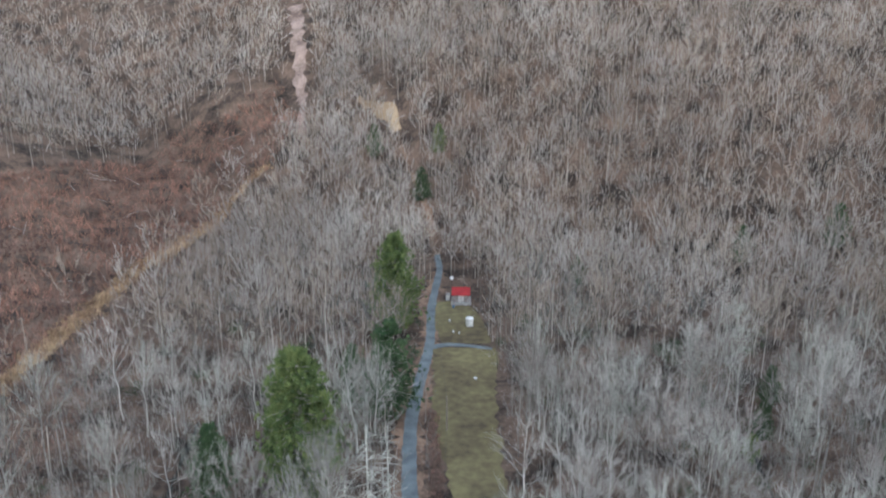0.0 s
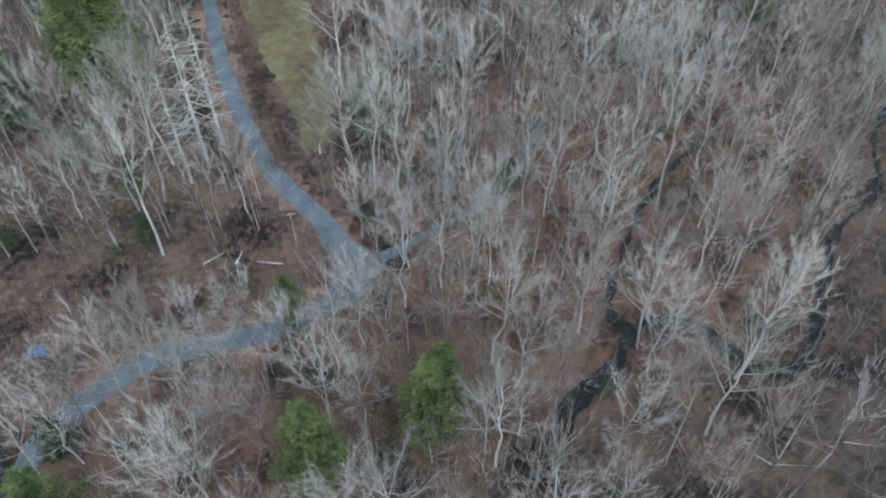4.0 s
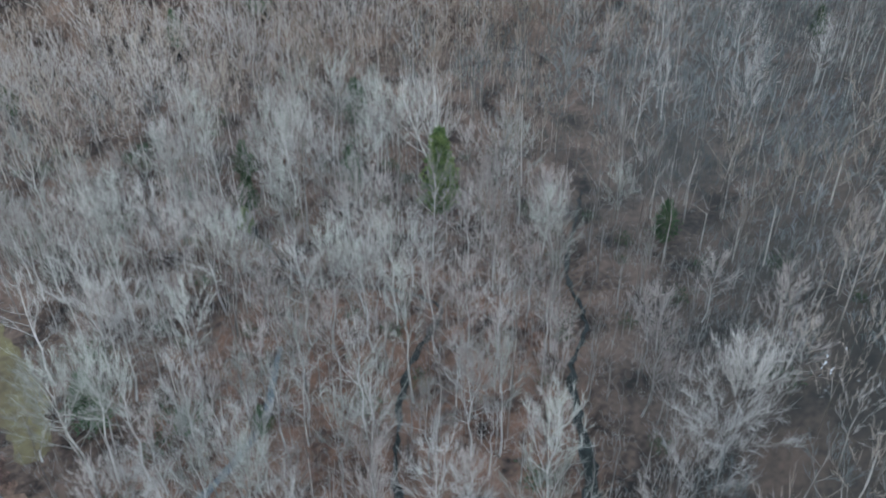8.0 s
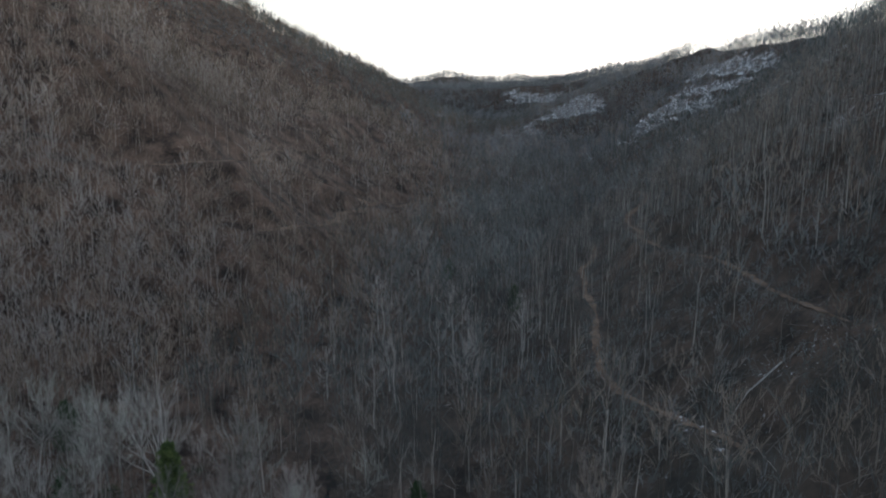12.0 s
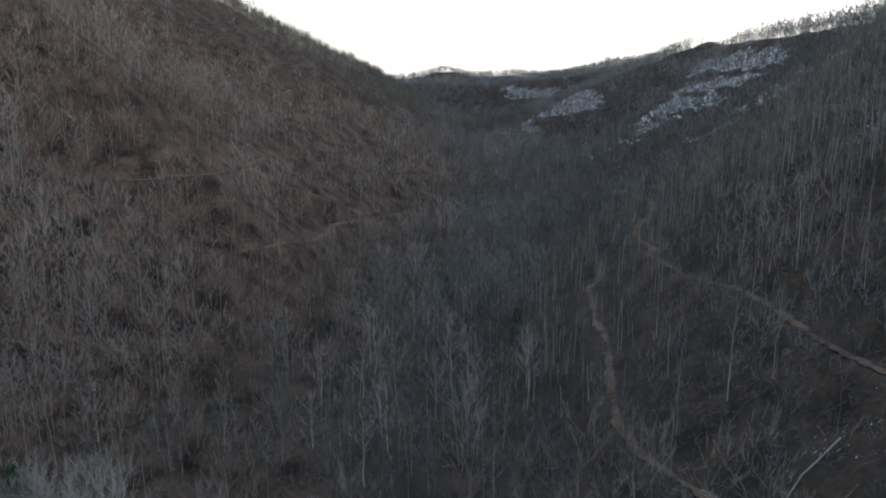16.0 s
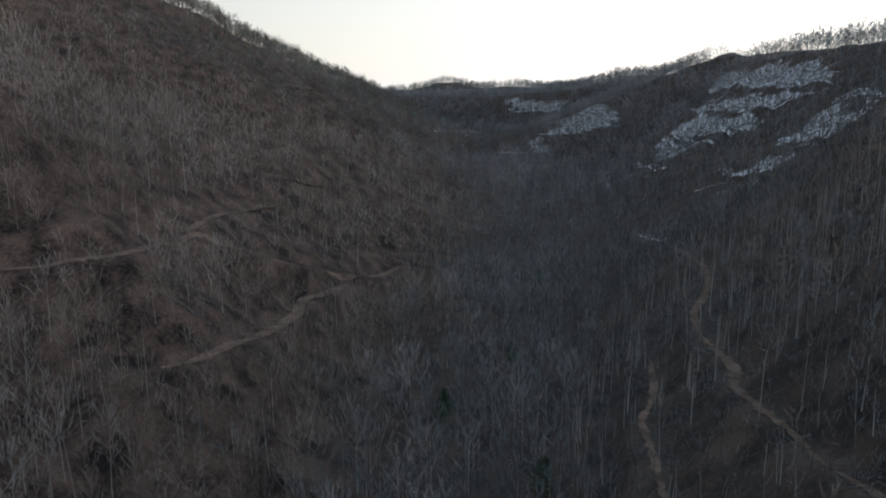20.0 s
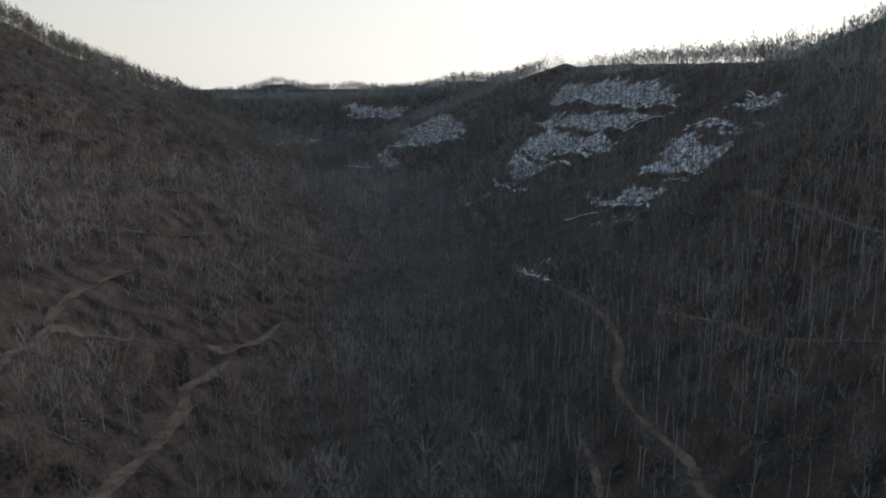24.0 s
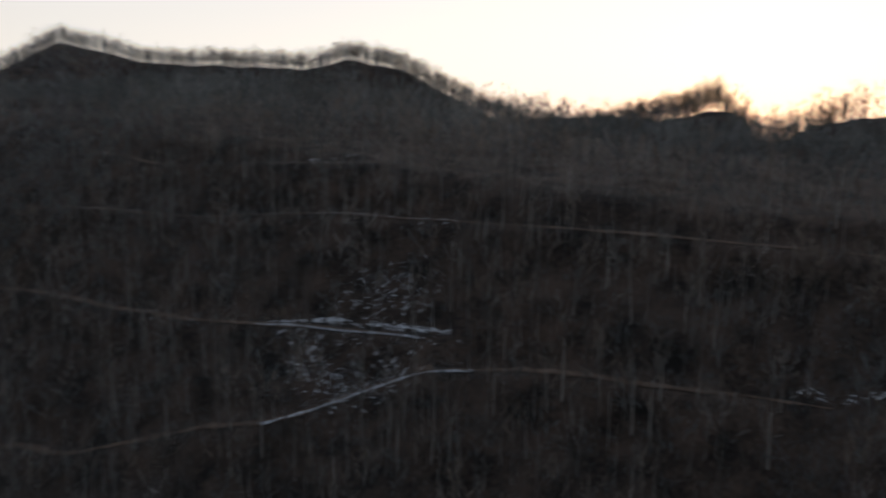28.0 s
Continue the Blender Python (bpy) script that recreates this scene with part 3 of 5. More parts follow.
tagged(ribbon("grass_strip", GLADE, [1.5, 5, 7, 2], TAN_GRASS, 0.3, 1.5, step=3.0, cross=6), "tan grassy glade on the wooded hillside", "dead grass", kind="structure")


# thin snow left in scraps along the shaded tracks and on the logged cuts
def snow_scraps(spots, seed):
    """Irregular flat scraps of snow as one mesh; spots: x, y, length, slimness and heading of each."""
    rng = np.random.RandomState(seed)
    n, spots = 9, np.array(spots)
    m = len(spots)
    x, y, l, slim, a = (spots[:, k, None] for k in range(5))
    ring = np.linspace(0, math.tau, n, endpoint=False)[None]
    r = rng.uniform(0.5, 1.15, (m, n))
    u, v = np.cos(ring) * r * l, np.sin(ring) * r * l * slim
    px = np.concatenate([x + u * np.cos(a) - v * np.sin(a), x], 1)
    py = np.concatenate([y + u * np.sin(a) + v * np.cos(a), y], 1)
    verts = np.column_stack([px.ravel(), py.ravel(), (height(px, py) + np.where(px > 480, 2.2, 0.34)).ravel()])
    fan = np.array([(i, (i + 1) % n, n) for i in range(n)])
    faces = (fan[None] + (np.arange(m) * (n + 1))[:, None, None]).reshape(-1, 3)
    return tagged(mesh_object("snow_scraps", verts, faces, SNOW, smooth=True), "scattered scraps of old snow on the shaded hillsides", "snow", kind="stuff")


# line, scraps along it, how far they stray, longest scrap, slimness
SNOWY = [
    ([(272, 8), (263, -2), (255, -12), (247, -18), (236, -22)], 240, 0.3, 2.2, 0.13), ([(300, -10), (290, -15), (278, -18), (268, -21), (255, -24)], 240, 0.35, 2.2, 0.13),
    ([(300, -13), (288, -20), (276, -24), (262, -27), (250, -29)], 170, 0.4, 1.8, 0.12),
    ([(344, -36), (318, -42), (300, -48), (285, -51), (270, -53)], 130, 0.6, 1.5, 0.15), ([(362, -52), (340, -57), (322, -64)], 90, 0.7, 1.5, 0.15), ([(530, 121), (515, 115), (500, 107), (488, 102)], 190, 1.2, 2.0, 0.3),
    ([(121, 9), (126, 13), (133, 18)], 40, 0.5, 0.6, 0.3), ([(177, -50), (168, -52), (158, -55)], 50, 0.5, 0.8, 0.2),
    ([(284, -12), (272, -8), (262, -8), (252, -16)], 400, 3.4, 0.9, 0.16), ([(286, -28), (272, -36), (262, -36)], 190, 3.6, 0.9, 0.15), ([(130, 4), (136, -3), (126, -4)], 70, 2.4, 0.32, 0.3),
    ([(562, 62), (540, 50), (522, 42), (505, 36)], 90, 0.9, 3.0, 0.12), ([(610, 92), (575, 78), (545, 66)], 70, 1.6, 3.0, 0.12), ([(548, 40), (536, 30), (520, 24)], 70, 3.0, 2.0, 0.2),
    ([(93, 20), (90, 19), (88, 20)], 10, 0.6, 0.5, 0.3), ([(412, 13), (383, 9), (360, 4), (342, -1), (318, -5)], 60, 1.6, 0.9, 0.2), ([(418, -14), (376, -25), (344, -36)], 70, 1.6, 1.2, 0.2),
]
# lines of deeper snow along the old mine benches of the far face
SNOWY += [(line, int(0.5 * sum(math.dist(p, q) for p, q in zip(line, line[1:]))), 0.6, 6.0, 0.15) for line in SNOW_BENCHES]
spots, rng = [], np.random.RandomState(71)
for line, count, wide, longest, slim in SNOWY:
    q = spline(line, 0.5)
    t = np.gradient(q, axis=0)
    for i in rng.randint(0, len(q), count):
        off = rng.normal(size=2) * wide
        spots.append((q[i, 0] + off[0], q[i, 1] + off[1], longest * rng.uniform(0.3, 1.0) ** 1.8, slim * rng.uniform(0.7, 1.4), math.atan2(t[i, 1], t[i, 0]) + rng.normal() * (0.12 if wide < 1 else 0.5)))
snow_scraps(spots, 72)


# ---- trees ----
class Buf:
    def __init__(self):
        self.v, self.f = [], []

    def tube(self, p, q, r0, r1, n=4):
        p, q = np.array(p), np.array(q)
        d = q - p
        d /= np.linalg.norm(d) + 1e-9
        a = np.cross(d, (0.31, 0.95, 0.05) if abs(d[1]) < 0.9 else (1, 0, 0))
        a /= np.linalg.norm(a)
        b = np.cross(d, a)
        k = len(self.v)
        for c, r in ((p, r0), (q, r1)):
            for i in range(n):
                s = math.tau * i / n
                self.v.append(c + r * (math.cos(s) * a + math.sin(s) * b))
        for i in range(n):
            j = (i + 1) % n
            self.f += [(k + i, k + j, k + n + j), (k + i, k + n + j, k + n + i)]

    def sliver(self, p, q, w, rng):
        p, q = np.array(p), np.array(q)
        a = np.cross(q - p, rng.normal(size=3))
        a *= w / 2 / (np.linalg.norm(a) + 1e-9)
        k = len(self.v)
        self.v += [p - a, p + a, q]
        self.f.append((k, k + 1, k + 2))

    def arrays(self):
        return np.array(self.v, np.float32), np.array(self.f, np.int32)


def grow(seed, h, spread, bare, branches, subs, twigs, w, up=0.9, fork=False, solid=True, girth=1.0):
    """A leafless tree with a domed crown: its trunk and upswept limbs in one buffer, its fine twigs in another."""
    rng = np.random.RandomState(seed)
    trunk, crown = Buf(), Buf()
    stems = 3 if fork else 1
    for si in range(stems):
        tall = h * rng.uniform(0.88, 1.05) if fork else h
        lean = rng.normal(size=2) * (0.16 if fork else 0.03)
        nodes, sides = 5, 6 if solid else 3
        pts = [np.array((0.0, 0.0, -0.4))]
        for k in range(1, nodes + 1):
            u = k / nodes
            pts.append(np.array((lean[0] * tall * u + rng.normal() * 0.012 * h, lean[1] * tall * u + rng.normal() * 0.012 * h, tall * 0.86 * u)))
        r = girth * h * (0.0092 if solid else 0.0068) * (0.8 if fork else 1)
        if solid:
            for k in range(nodes):
                trunk.tube(pts[k], pts[k + 1], r * (1 - k / nodes * 0.85), r * (1 - (k + 1) / nodes * 0.85), sides)
        elif w < 0.08:
            trunk.tube(pts[0], pts[3], r * 1.1, r * 0.6, 3)
            trunk.tube(pts[3], pts[5], r * 0.6, r * 0.15, 3)
        else:
            trunk.tube(pts[0], pts[5], r * 1.1, r * 0.2, 3)
        low = bare * tall
        mid = low + (tall - low) * 0.42
        core = np.array((lean[0] * low, lean[1] * low, low + (tall - low) * 0.1))
        spin = rng.uniform(0, 6.28)
        for i in range(branches):
            f = (i + rng.uniform(0.1, 0.9)) / branches
            u = min(0.97, (bare + (0.99 - bare) * f ** 1.1))
            k = min(int(u * nodes * 0.999), nodes - 1)
            p = pts[k] + (pts[k + 1] - pts[k]) * (u * nodes - k)
            spin += 2.4 + rng.normal() * 0.35
            theta = radians(102 - 88 * f + rng.normal() * 8)
            wide = spread * rng.uniform(0.75, 1.12) * (0.7 if fork else 1)
            rise = (tall - mid) if theta < 1.57 else (mid - low) * 0.7
            e = np.array((p[0] + math.cos(spin) * wide * math.sin(theta), p[1] + math.sin(spin) * wide * math.sin(theta), max(mid + rise * math.cos(theta), p[2] + 0.5 * up * wide * math.sin(theta))))
            way = e - p
            long = np.linalg.norm(way)
            way /= long + 1e-9
            m = p + (e - p) * 0.5 + np.array((0, 0, -0.07 * long)) + rng.normal(size=3) * 0.04 * long
            br = r * (1 - u * 0.7) * 0.42
            if solid:
                trunk.tube(p, m, br, br * 0.6, 4)
                trunk.tube(m, e, br * 0.6, br * 0.15, 3)
            else:
                trunk.sliver(p, e, br * 2.2, rng)
            for j in range(subs):
                v = 0.25 + 0.75 * (j + rng.uniform(0, 1)) / subs
                s = p + (m - p) * v * 2 if v < 0.5 else m + (e - m) * (v - 0.5) * 2
                out = s - core
                out = out / (np.linalg.norm(out) + 1e-9) * 0.6 + way * 0.5 + rng.normal(size=3) * 0.42 + np.array((0, 0, 0.3))
                out /= np.linalg.norm(out)
                sl = spread * rng.uniform(0.28, 0.5)
                t = s + out * sl
                if solid:
                    trunk.tube(s, t, br * 0.32, br * 0.08, 3)
                else:
                    crown.sliver(s, t, w * 1.3, rng)
                for _ in range(twigs):
                    a = s + (t - s) * rng.uniform(0.15, 1.0)
                    o = out * 0.9 + rng.normal(size=3) * (0.42 if solid else 0.28) + np.array((0, 0, 0.35 if solid else 0.8))
                    crown.sliver(a, a + o / (np.linalg.norm(o) + 1e-9) * sl * rng.uniform(0.45, 0.9), w * rng.uniform(0.6, 1.2), rng)
    return trunk, crown


def conifer(seed, h, wide, tiers, per, clumps, bare=0.12, dead=False, size=0.55):
    """A pine or hemlock: tapering trunk, whorls of boughs and clumps of needle sprays."""
    rng = np.random.RandomState(seed)
    trunk, crown = Buf(), Buf()
    for k in range(6):
        trunk.tube((0, 0, h * k / 6 - (0.4 if k == 0 else 0)), (0, 0, h * (k + 1) / 6), h * 0.014 * (1 - k / 6.3), h * 0.014 * (1 - (k + 1) / 6.3), 6)
    for i in range(tiers):
        u = bare + (0.98 - bare) * i / (tiers - 1)
        for j in range(per):
            a = rng.uniform(0, 6.28)
            shape = min(1.0, 0.45 + (u - bare) * 3.0) * (1 - u) ** 0.62 + 0.06
            long = wide * shape * rng.uniform(0.65, 1.2)
            droop = (-0.32, 0.05) if dead else (-0.12, 0.28)
            tip = np.array((math.cos(a) * long, math.sin(a) * long, h * u + long * rng.uniform(*droop)))
            root = np.array((0, 0, h * u))
            trunk.tube(root, tip, h * 0.0035, h * 0.001, 3)
            if dead:
                for _ in range(clumps):
                    s = root + (tip - root) * rng.uniform(0.3, 1)
                    crown.sliver(s, s + (tip - root) * 0.22 + rng.normal(size=3) * long * 0.09, 0.045, rng)
                continue
            for _ in range(clumps):
                c = root + (tip - root) * rng.uniform(0.3, 1.05) + rng.normal(size=3) * (0.12 * long + 0.1)
                for _ in range(7):
                    d = rng.normal(size=3) + (tip - root) / (long + 0.01) * 0.7 + np.array((0, 0, 0.35))
                    d /= np.linalg.norm(d)
                    crown.sliver(c - d * size * 0.3, c + d * size * rng.uniform(0.6, 1.1), size * rng.uniform(0.3, 0.5), rng)
    return trunk, crown


def bush(seed, h, wide, stems, twigs, w):
    rng = np.random.RandomState(seed)
    b = Buf()
    for _ in range(stems):
        o = rng.normal(size=3) * (wide, wide, 0) * 0.3
        d = np.array((rng.normal() * 0.4, rng.normal() * 0.4, 1.0)) * h * rng.uniform(0.5, 1)
        b.sliver(o, o + d, w * 1.5, rng)
        for _ in range(twigs):
            s = o + d * rng.uniform(0.2, 0.9)
            b.sliver(s, s + (rng.normal(size=3) * 0.5 + np.array((0, 0, 0.5))) * h * 0.4, w, rng)
    return b


def part(name, buf, mat, parent, label=""):
    v, f = buf.arrays()
    ob = mesh_object(name, v, f, mat, parent)
    if label:
        ob["label"] = label
    return ob


def tree_thing(name, trunk, crown, bark, leaf, label, category, group):
    root = new(name)
    part("trunk", trunk, bark, root)
    part("crown", crown, leaf, root)
    return tagged(root, label, category, group)


def scatter(x0, x1, y0, y1, gap, seed):
    rng = np.random.RandomState(seed)
    xs, ys = np.meshgrid(np.arange(x0, x1, gap), np.arange(y0, y1, gap))
    return xs.ravel() + rng.uniform(-0.55, 0.55, xs.size) * gap, ys.ravel() + rng.uniform(-0.55, 0.55, xs.size) * gap


def clear_of(x, y, lines):
    keep = np.ones(x.shape, bool)
    for line, d in lines:
        keep &= along(x, y, line)[0] > d
    return keep


def stand(name, x, y, variants, mat, label, lo=0.72, hi=1.22, seed=1, category="woods", shares=None):
    """Many trees joined into one mesh: copies of the variants, turned and scaled."""
    rng = np.random.RandomState(seed)
    kinds = rng.randint(0, len(variants), len(x))
    z = height(x, y)
    vs, fs, ms, base = [], [], [], 0
    for k, (v, f, twig) in enumerate(variants):
        s = np.where(kinds == k)[0]
        if not len(s):
            continue
        a, sc = rng.uniform(0, math.tau, len(s)), rng.uniform(lo, hi, len(s))
        wide = sc * rng.uniform(0.85, 1.15, len(s))
        c, n = np.cos(a) * wide, np.sin(a) * wide
        vx = v[None, :, 0] * c[:, None] - v[None, :, 1] * n[:, None] + x[s][:, None]
        vy = v[None, :, 0] * n[:, None] + v[None, :, 1] * c[:, None] + y[s][:, None]
        vz = v[None, :, 2] * sc[:, None] + z[s][:, None]
        vs.append(np.stack([vx, vy, vz], 2).reshape(-1, 3))
        fs.append((f[None] + (np.arange(len(s)) * len(v))[:, None, None] + base).reshape(-1, 3))
        pick = rng.choice(len(mat) - 1, len(s), p=shares) + 1 if shares else np.ones(len(s), int)
        ms.append((twig[None, :] * pick[:, None]).ravel())
        base += len(s) * len(v)
    ob = mesh_object(name, np.concatenate(vs), np.concatenate(fs), mat, face_mats=np.concatenate(ms))
    return tagged(ob, label, category, kind="stuff")


def merged(trunk, crown):
    a, b = trunk.arrays(), crown.arrays()
    return np.concatenate([a[0], b[0]]), np.concatenate([a[1], b[1] + len(a[0])]), np.arange(len(a[1]) + len(b[1])) >= len(a[1])


MID = [merged(*grow(100 + i, 18 + i % 3 * 2, 3.9 + 0.6 * (i % 3), 0.36 + 0.05 * (i % 4), 8, 4, 8, 0.085, solid=False, girth=0.6)) for i in range(8)]
FINE = [merged(*grow(150 + i, 17 + i % 3 * 2, 3.8 + 0.6 * (i % 3), 0.38 + 0.06 * (i % 3), 9, 5, 9, 0.038, solid=False)) for i in range(6)]
FAR = [merged(*grow(200 + i, 15 + i % 3 * 2, 4.3, 0.34 + 0.05 * (i % 3), 5, 3, 5, 0.21, solid=False, girth=0.75)) for i in range(6)]
VERY_FAR = [merged(*grow(300 + i, 16 + i % 3 * 2, 5.4, 0.28, 5, 3, 1, 0.40, solid=False)) for i in range(5)]

OPEN = [(ROAD, 2.6), (DRIVE, 2.2), (CREEK, 1.6), (POOL, 1.6), (CREEK_W, 1.8), ([(11, 205), (12, 90)], 8.0)] + [(line, wide * 0.5 + (3.0 if line[0][1] > 150 else 0.1)) for line, wide in TRACKS]
OPEN += [(UPHILL, 7.5), (GLADE, 5.0), ([(-2, 290), (5.5, 262), (9, 240)], 4.0)]
HOLLOW = ([(-44, 74), (-26, 69), (-10, 68), (3, 68)], 7.5)

# nearest trees, each a thing of its own
NEAR_BOX = (-62, 112, 24, 150)
twig_of = [TWIG, GREEN_TWIG, PINK_TWIG, TWIG, GREEN_TWIG, PINK_TWIG, TWIG, GREEN_TWIG]
look_of = {TWIG.name: "tall leafless grey hardwood tree on leaf-covered ground", GREEN_TWIG.name: "leafless hardwood with grey-green lichened twigs on leaf-covered ground", PINK_TWIG.name: "leafless young hardwood with a pinkish brown crown of twigs"}
hard = [tree_thing("bare_tree", *grow(i, (21, 25, 19, 26, 22, 18, 20, 25)[i], (4.6, 5.2, 4.0, 5.8, 4.4, 4.2, 5.2, 4.4)[i], (0.40, 0.46, 0.38, 0.40, 0.44, 0.38, 0.36, 0.48)[i], 15, 8, 17, 0.034, girth=0.92), BARK, twig_of[i], look_of[twig_of[i].name], "tree", "bare woods round the lane") for i in range(8)]
pale = [tree_thing("sycamore_tree", *grow(40 + i, (20, 17, 22, 18)[i], (4.6, 5.0, 5.2, 4.2)[i], (0.35, 0.4, 0.45, 0.3)[i], 13, 6, 12, 0.028), PALE_BARK, PALE_TWIG, "leafless sycamore with pale white bark and limbs", "tree", "pale sycamores along the creek") for i in range(4)]
forked = tree_thing("sycamore_tree", *grow(60, 17, 6.5, 0.2, 14, 7, 3, 0.036, fork=True, girth=1.3), PALE_BARK, PALE_TWIG, "large many-stemmed leafless tree with a pale fan-shaped crown", "tree", "pale sycamores along the creek")
round_tree = tree_thing("bare_tree", *grow(62, 15, 5.0, 0.24, 24, 9, 20, 0.032, girth=0.6), BARK, PALE_TWIG, "broad leafless tree with a dense rounded blue-grey crown", "tree", "bare woods round the lane")
pine = [tree_thing("pine_tree", *conifer(70 + i, (24, 19, 12)[i], (7.2, 4.0, 3.7)[i], (22, 20, 14)[i], 9, 15, (0.14, 0.12, 0.06)[i], size=(0.8, 0.65, 0.6)[i]), BARK, NEEDLE, "green white pine standing among bare trees", "pine", "evergreens among the bare woods") for i in range(3)]
hemlock = tree_thing("hemlock_tree", *conifer(80, 15, 5.0, 17, 8, 10, 0.06, size=0.6), BARK, HEMLOCK, "dark green hemlock under the bare trees", "hemlock", "evergreens among the bare woods")
snag = [tree_thing("dead_conifer", *conifer(85 + i, (24, 22)[i], (5.6, 4.8)[i], 24, 3, 5, 0.16, dead=True), SNAG_WOOD, SNAG_WOOD, "dead grey conifer with bare drooping branches beside the lane", "dead tree", "dead conifers") for i in range(2)]
placed = set()


def plant(kinds, x, y, s=1.0, turn=0.0, lean=(0, 0), z=None):
    """Stands a tree on the ground: the first of a kind is moved there, the rest are copies."""
    level = float(height(np.array([x]), np.array([y]))[0]) if z is None else z
    m = pose(x, y, level, lean[0], lean[1], turn) @ Matrix.Diagonal((s, s, s, 1))
    ob = kinds
    if ob.name in placed:
        ob = copy_thing(kinds, pose(0, 0, 0))
    placed.add(ob.name)
    ob.matrix_basis = m


KNOWN = [
    (pine[0], -18, 110, 1.22, 20), (pine[0], -3.2, 180, 1.1, 80), (pine[1], -1.6, 36.5, 0.98, 140), (pine[1], 11.5, 38, 0.9, 200),
    (pine[1], 14.0, 41, 0.75, 260), (pine[1], -26, 38, 0.95, 10), (pine[1], 93, 96.5, 1.05, 60), (pine[2], 0.2, 60.2, 0.68, 90),
    (hemlock, -4, 139, 1.4, 0), (hemlock, -12, 146, 0.85, 50), (hemlock, -33, 112, 1.0, 100), (hemlock, 90, 121, 0.6, 30),
    (pine[2], 63, 121, 0.5, 70), (hemlock, -28, 50, 0.5, 20), (hemlock, 35, 72.5, 0.35, 20), (hemlock, 27, 80, 0.35, 70), (hemlock, -36, 84, 0.42, 10),
    (hemlock, 128, 214, 0.9, 0), (hemlock, 100, 215, 0.75, 40), (hemlock, 110, 144, 0.8, 90), (hemlock, 68, 128, 0.55, 150), (hemlock, 75, 140, 0.6, 200), (hemlock, 18.6, 90, 0.7, 240), (hemlock, -17, 88, 0.45, 280), (hemlock, -16, 79, 0.4, 320), (hemlock, -24, 100, 0.4, 15), (hemlock, 50, 212, 0.6, 75), (hemlock, 5, 262, 0.8, 0), (pine[2], 12, 285, 0.9, 0), (hemlock, -12, 290, 0.8, 30), (hemlock, 118, 60, 0.6, 10),
    (snag[0], -6.2, 93, 1.1, 0), (snag[1], -3.4, 96, 1.1, 70), (snag[1], -9.0, 89, 0.95, 160),
    (pale[0], 73, 163, 1.0, 0), (pale[1], 84, 80, 0.95, 50), (pale[2], 45.5, 62.5, 0.9, 120), (pale[3], -33.5, 58.5, 0.85, 200), (pale[1], 21.5, 35.5, 0.7, 10),
    (pale[2], 17.7, 103, 0.92, 80), (hard[1], 13, 75.4, 1.0, 140), (hard[7], 16.5, 79, 0.95, 20), (hard[4], 19.5, 76, 0.95, 70), (hard[1], 14.5, 82.5, 0.85, 200), (pale[3], 52, 45, 0.7, 10), (pale[1], 38, 66, 0.85, 170), (pale[0], 74, 84, 0.8, 220), (pale[2], 70, 60, 0.8, 290),
    (hard[4], -20, 79, 0.95, 30), (pale[1], -40, 110, 0.9, 90), (pale[2], -58, 140, 0.95, 190), (pale[3], 58, 57, 0.75, 300), (pale[0], -26, 48, 0.75, 20),
    (pale[1], 178, 76, 0.9, 0), (pale[0], 186, 88, 0.85, 40), (pale[2], 205, 92, 0.95, 90), (pale[3], 172, 96, 0.9, 150), (pale[1], 228, 104, 0.9, 210), (pale[2], 150, 88, 0.8, 10),
    (pale[0], -33, 54.5, 0.85, 30), (pale[3], -27.5, 50.5, 0.8, 75), (pale[1], -20.5, 43.5, 0.75, 140), (hard[3], -29, 45, 0.8, 15), (hard[7], -17, 49.5, 0.8, 55), (hard[4], -12.5, 50, 0.8, 95), (hard[0], -7, 49, 0.8, 135), (hard[6], -0.5, 50, 0.85, 175), (hard[2], 3.5, 49.5, 0.85, 215), (hard[3], 10, 48.5, 0.7, 255), (hard[6], -12, 41, 0.85, 35), (hard[5], -6, 42, 0.85, 65), (hard[4], 5, 41, 0.8, 125),
    (hard[0], -25, 51, 0.85, 0), (hard[2], -20, 54, 1.0, 40), (hard[4], -15.5, 54.5, 0.9, 80), (hard[6], -10, 54, 0.85, 120), (hard[1], -4.5, 53.5, 0.75, 160), (hard[5], 5.0, 54.5, 0.95, 200), (hard[2], 8, 53, 0.9, 20),
    (hard[6], 14.5, 57, 0.9, 10), (hard[4], 20, 58.5, 0.85, 60), (hard[0], 17, 63, 0.8, 90), (hard[3], 25, 60.5, 0.75, 110), (hard[6], 29.5, 63, 0.85, 150), (hard[7], 24, 66, 0.75, 220), (hard[1], 35, 66.5, 0.75, 250), (hard[5], 30, 76, 0.8, 30), (hard[2], 20, 72, 0.85, 300), (hard[4], 41, 70, 0.8, 190),
    (forked, 104, 110, 1.55, 0), (round_tree, 72, 23, 1.4, 0), (round_tree, 62, 150, 0.9, 100), (round_tree, -10, 48, 0.6, 0),
]
valley_pale = [tree_thing("sycamore_tree", *grow(90 + i, (19, 17, 21)[i], (4.4, 5.0, 4.2)[i], (0.3, 0.36, 0.4)[i], 12, 6, 8, 0.045), PALE_BARK, PALE_TWIG, "leafless sycamore with pale grey limbs in the valley woods", "tree", "pale trees in the valley") for i in range(3)]
spare = [tree_thing("bare_tree", *grow(95 + i, (19, 22)[i], (1.7, 2.2)[i], (0.62, 0.55)[i], 8, 4, 5, 0.04, girth=0.55), BARK, TWIG, "tall slender grey tree still standing on the logged slope", "tree", "trees spared on the logged slope") for i in range(2)]
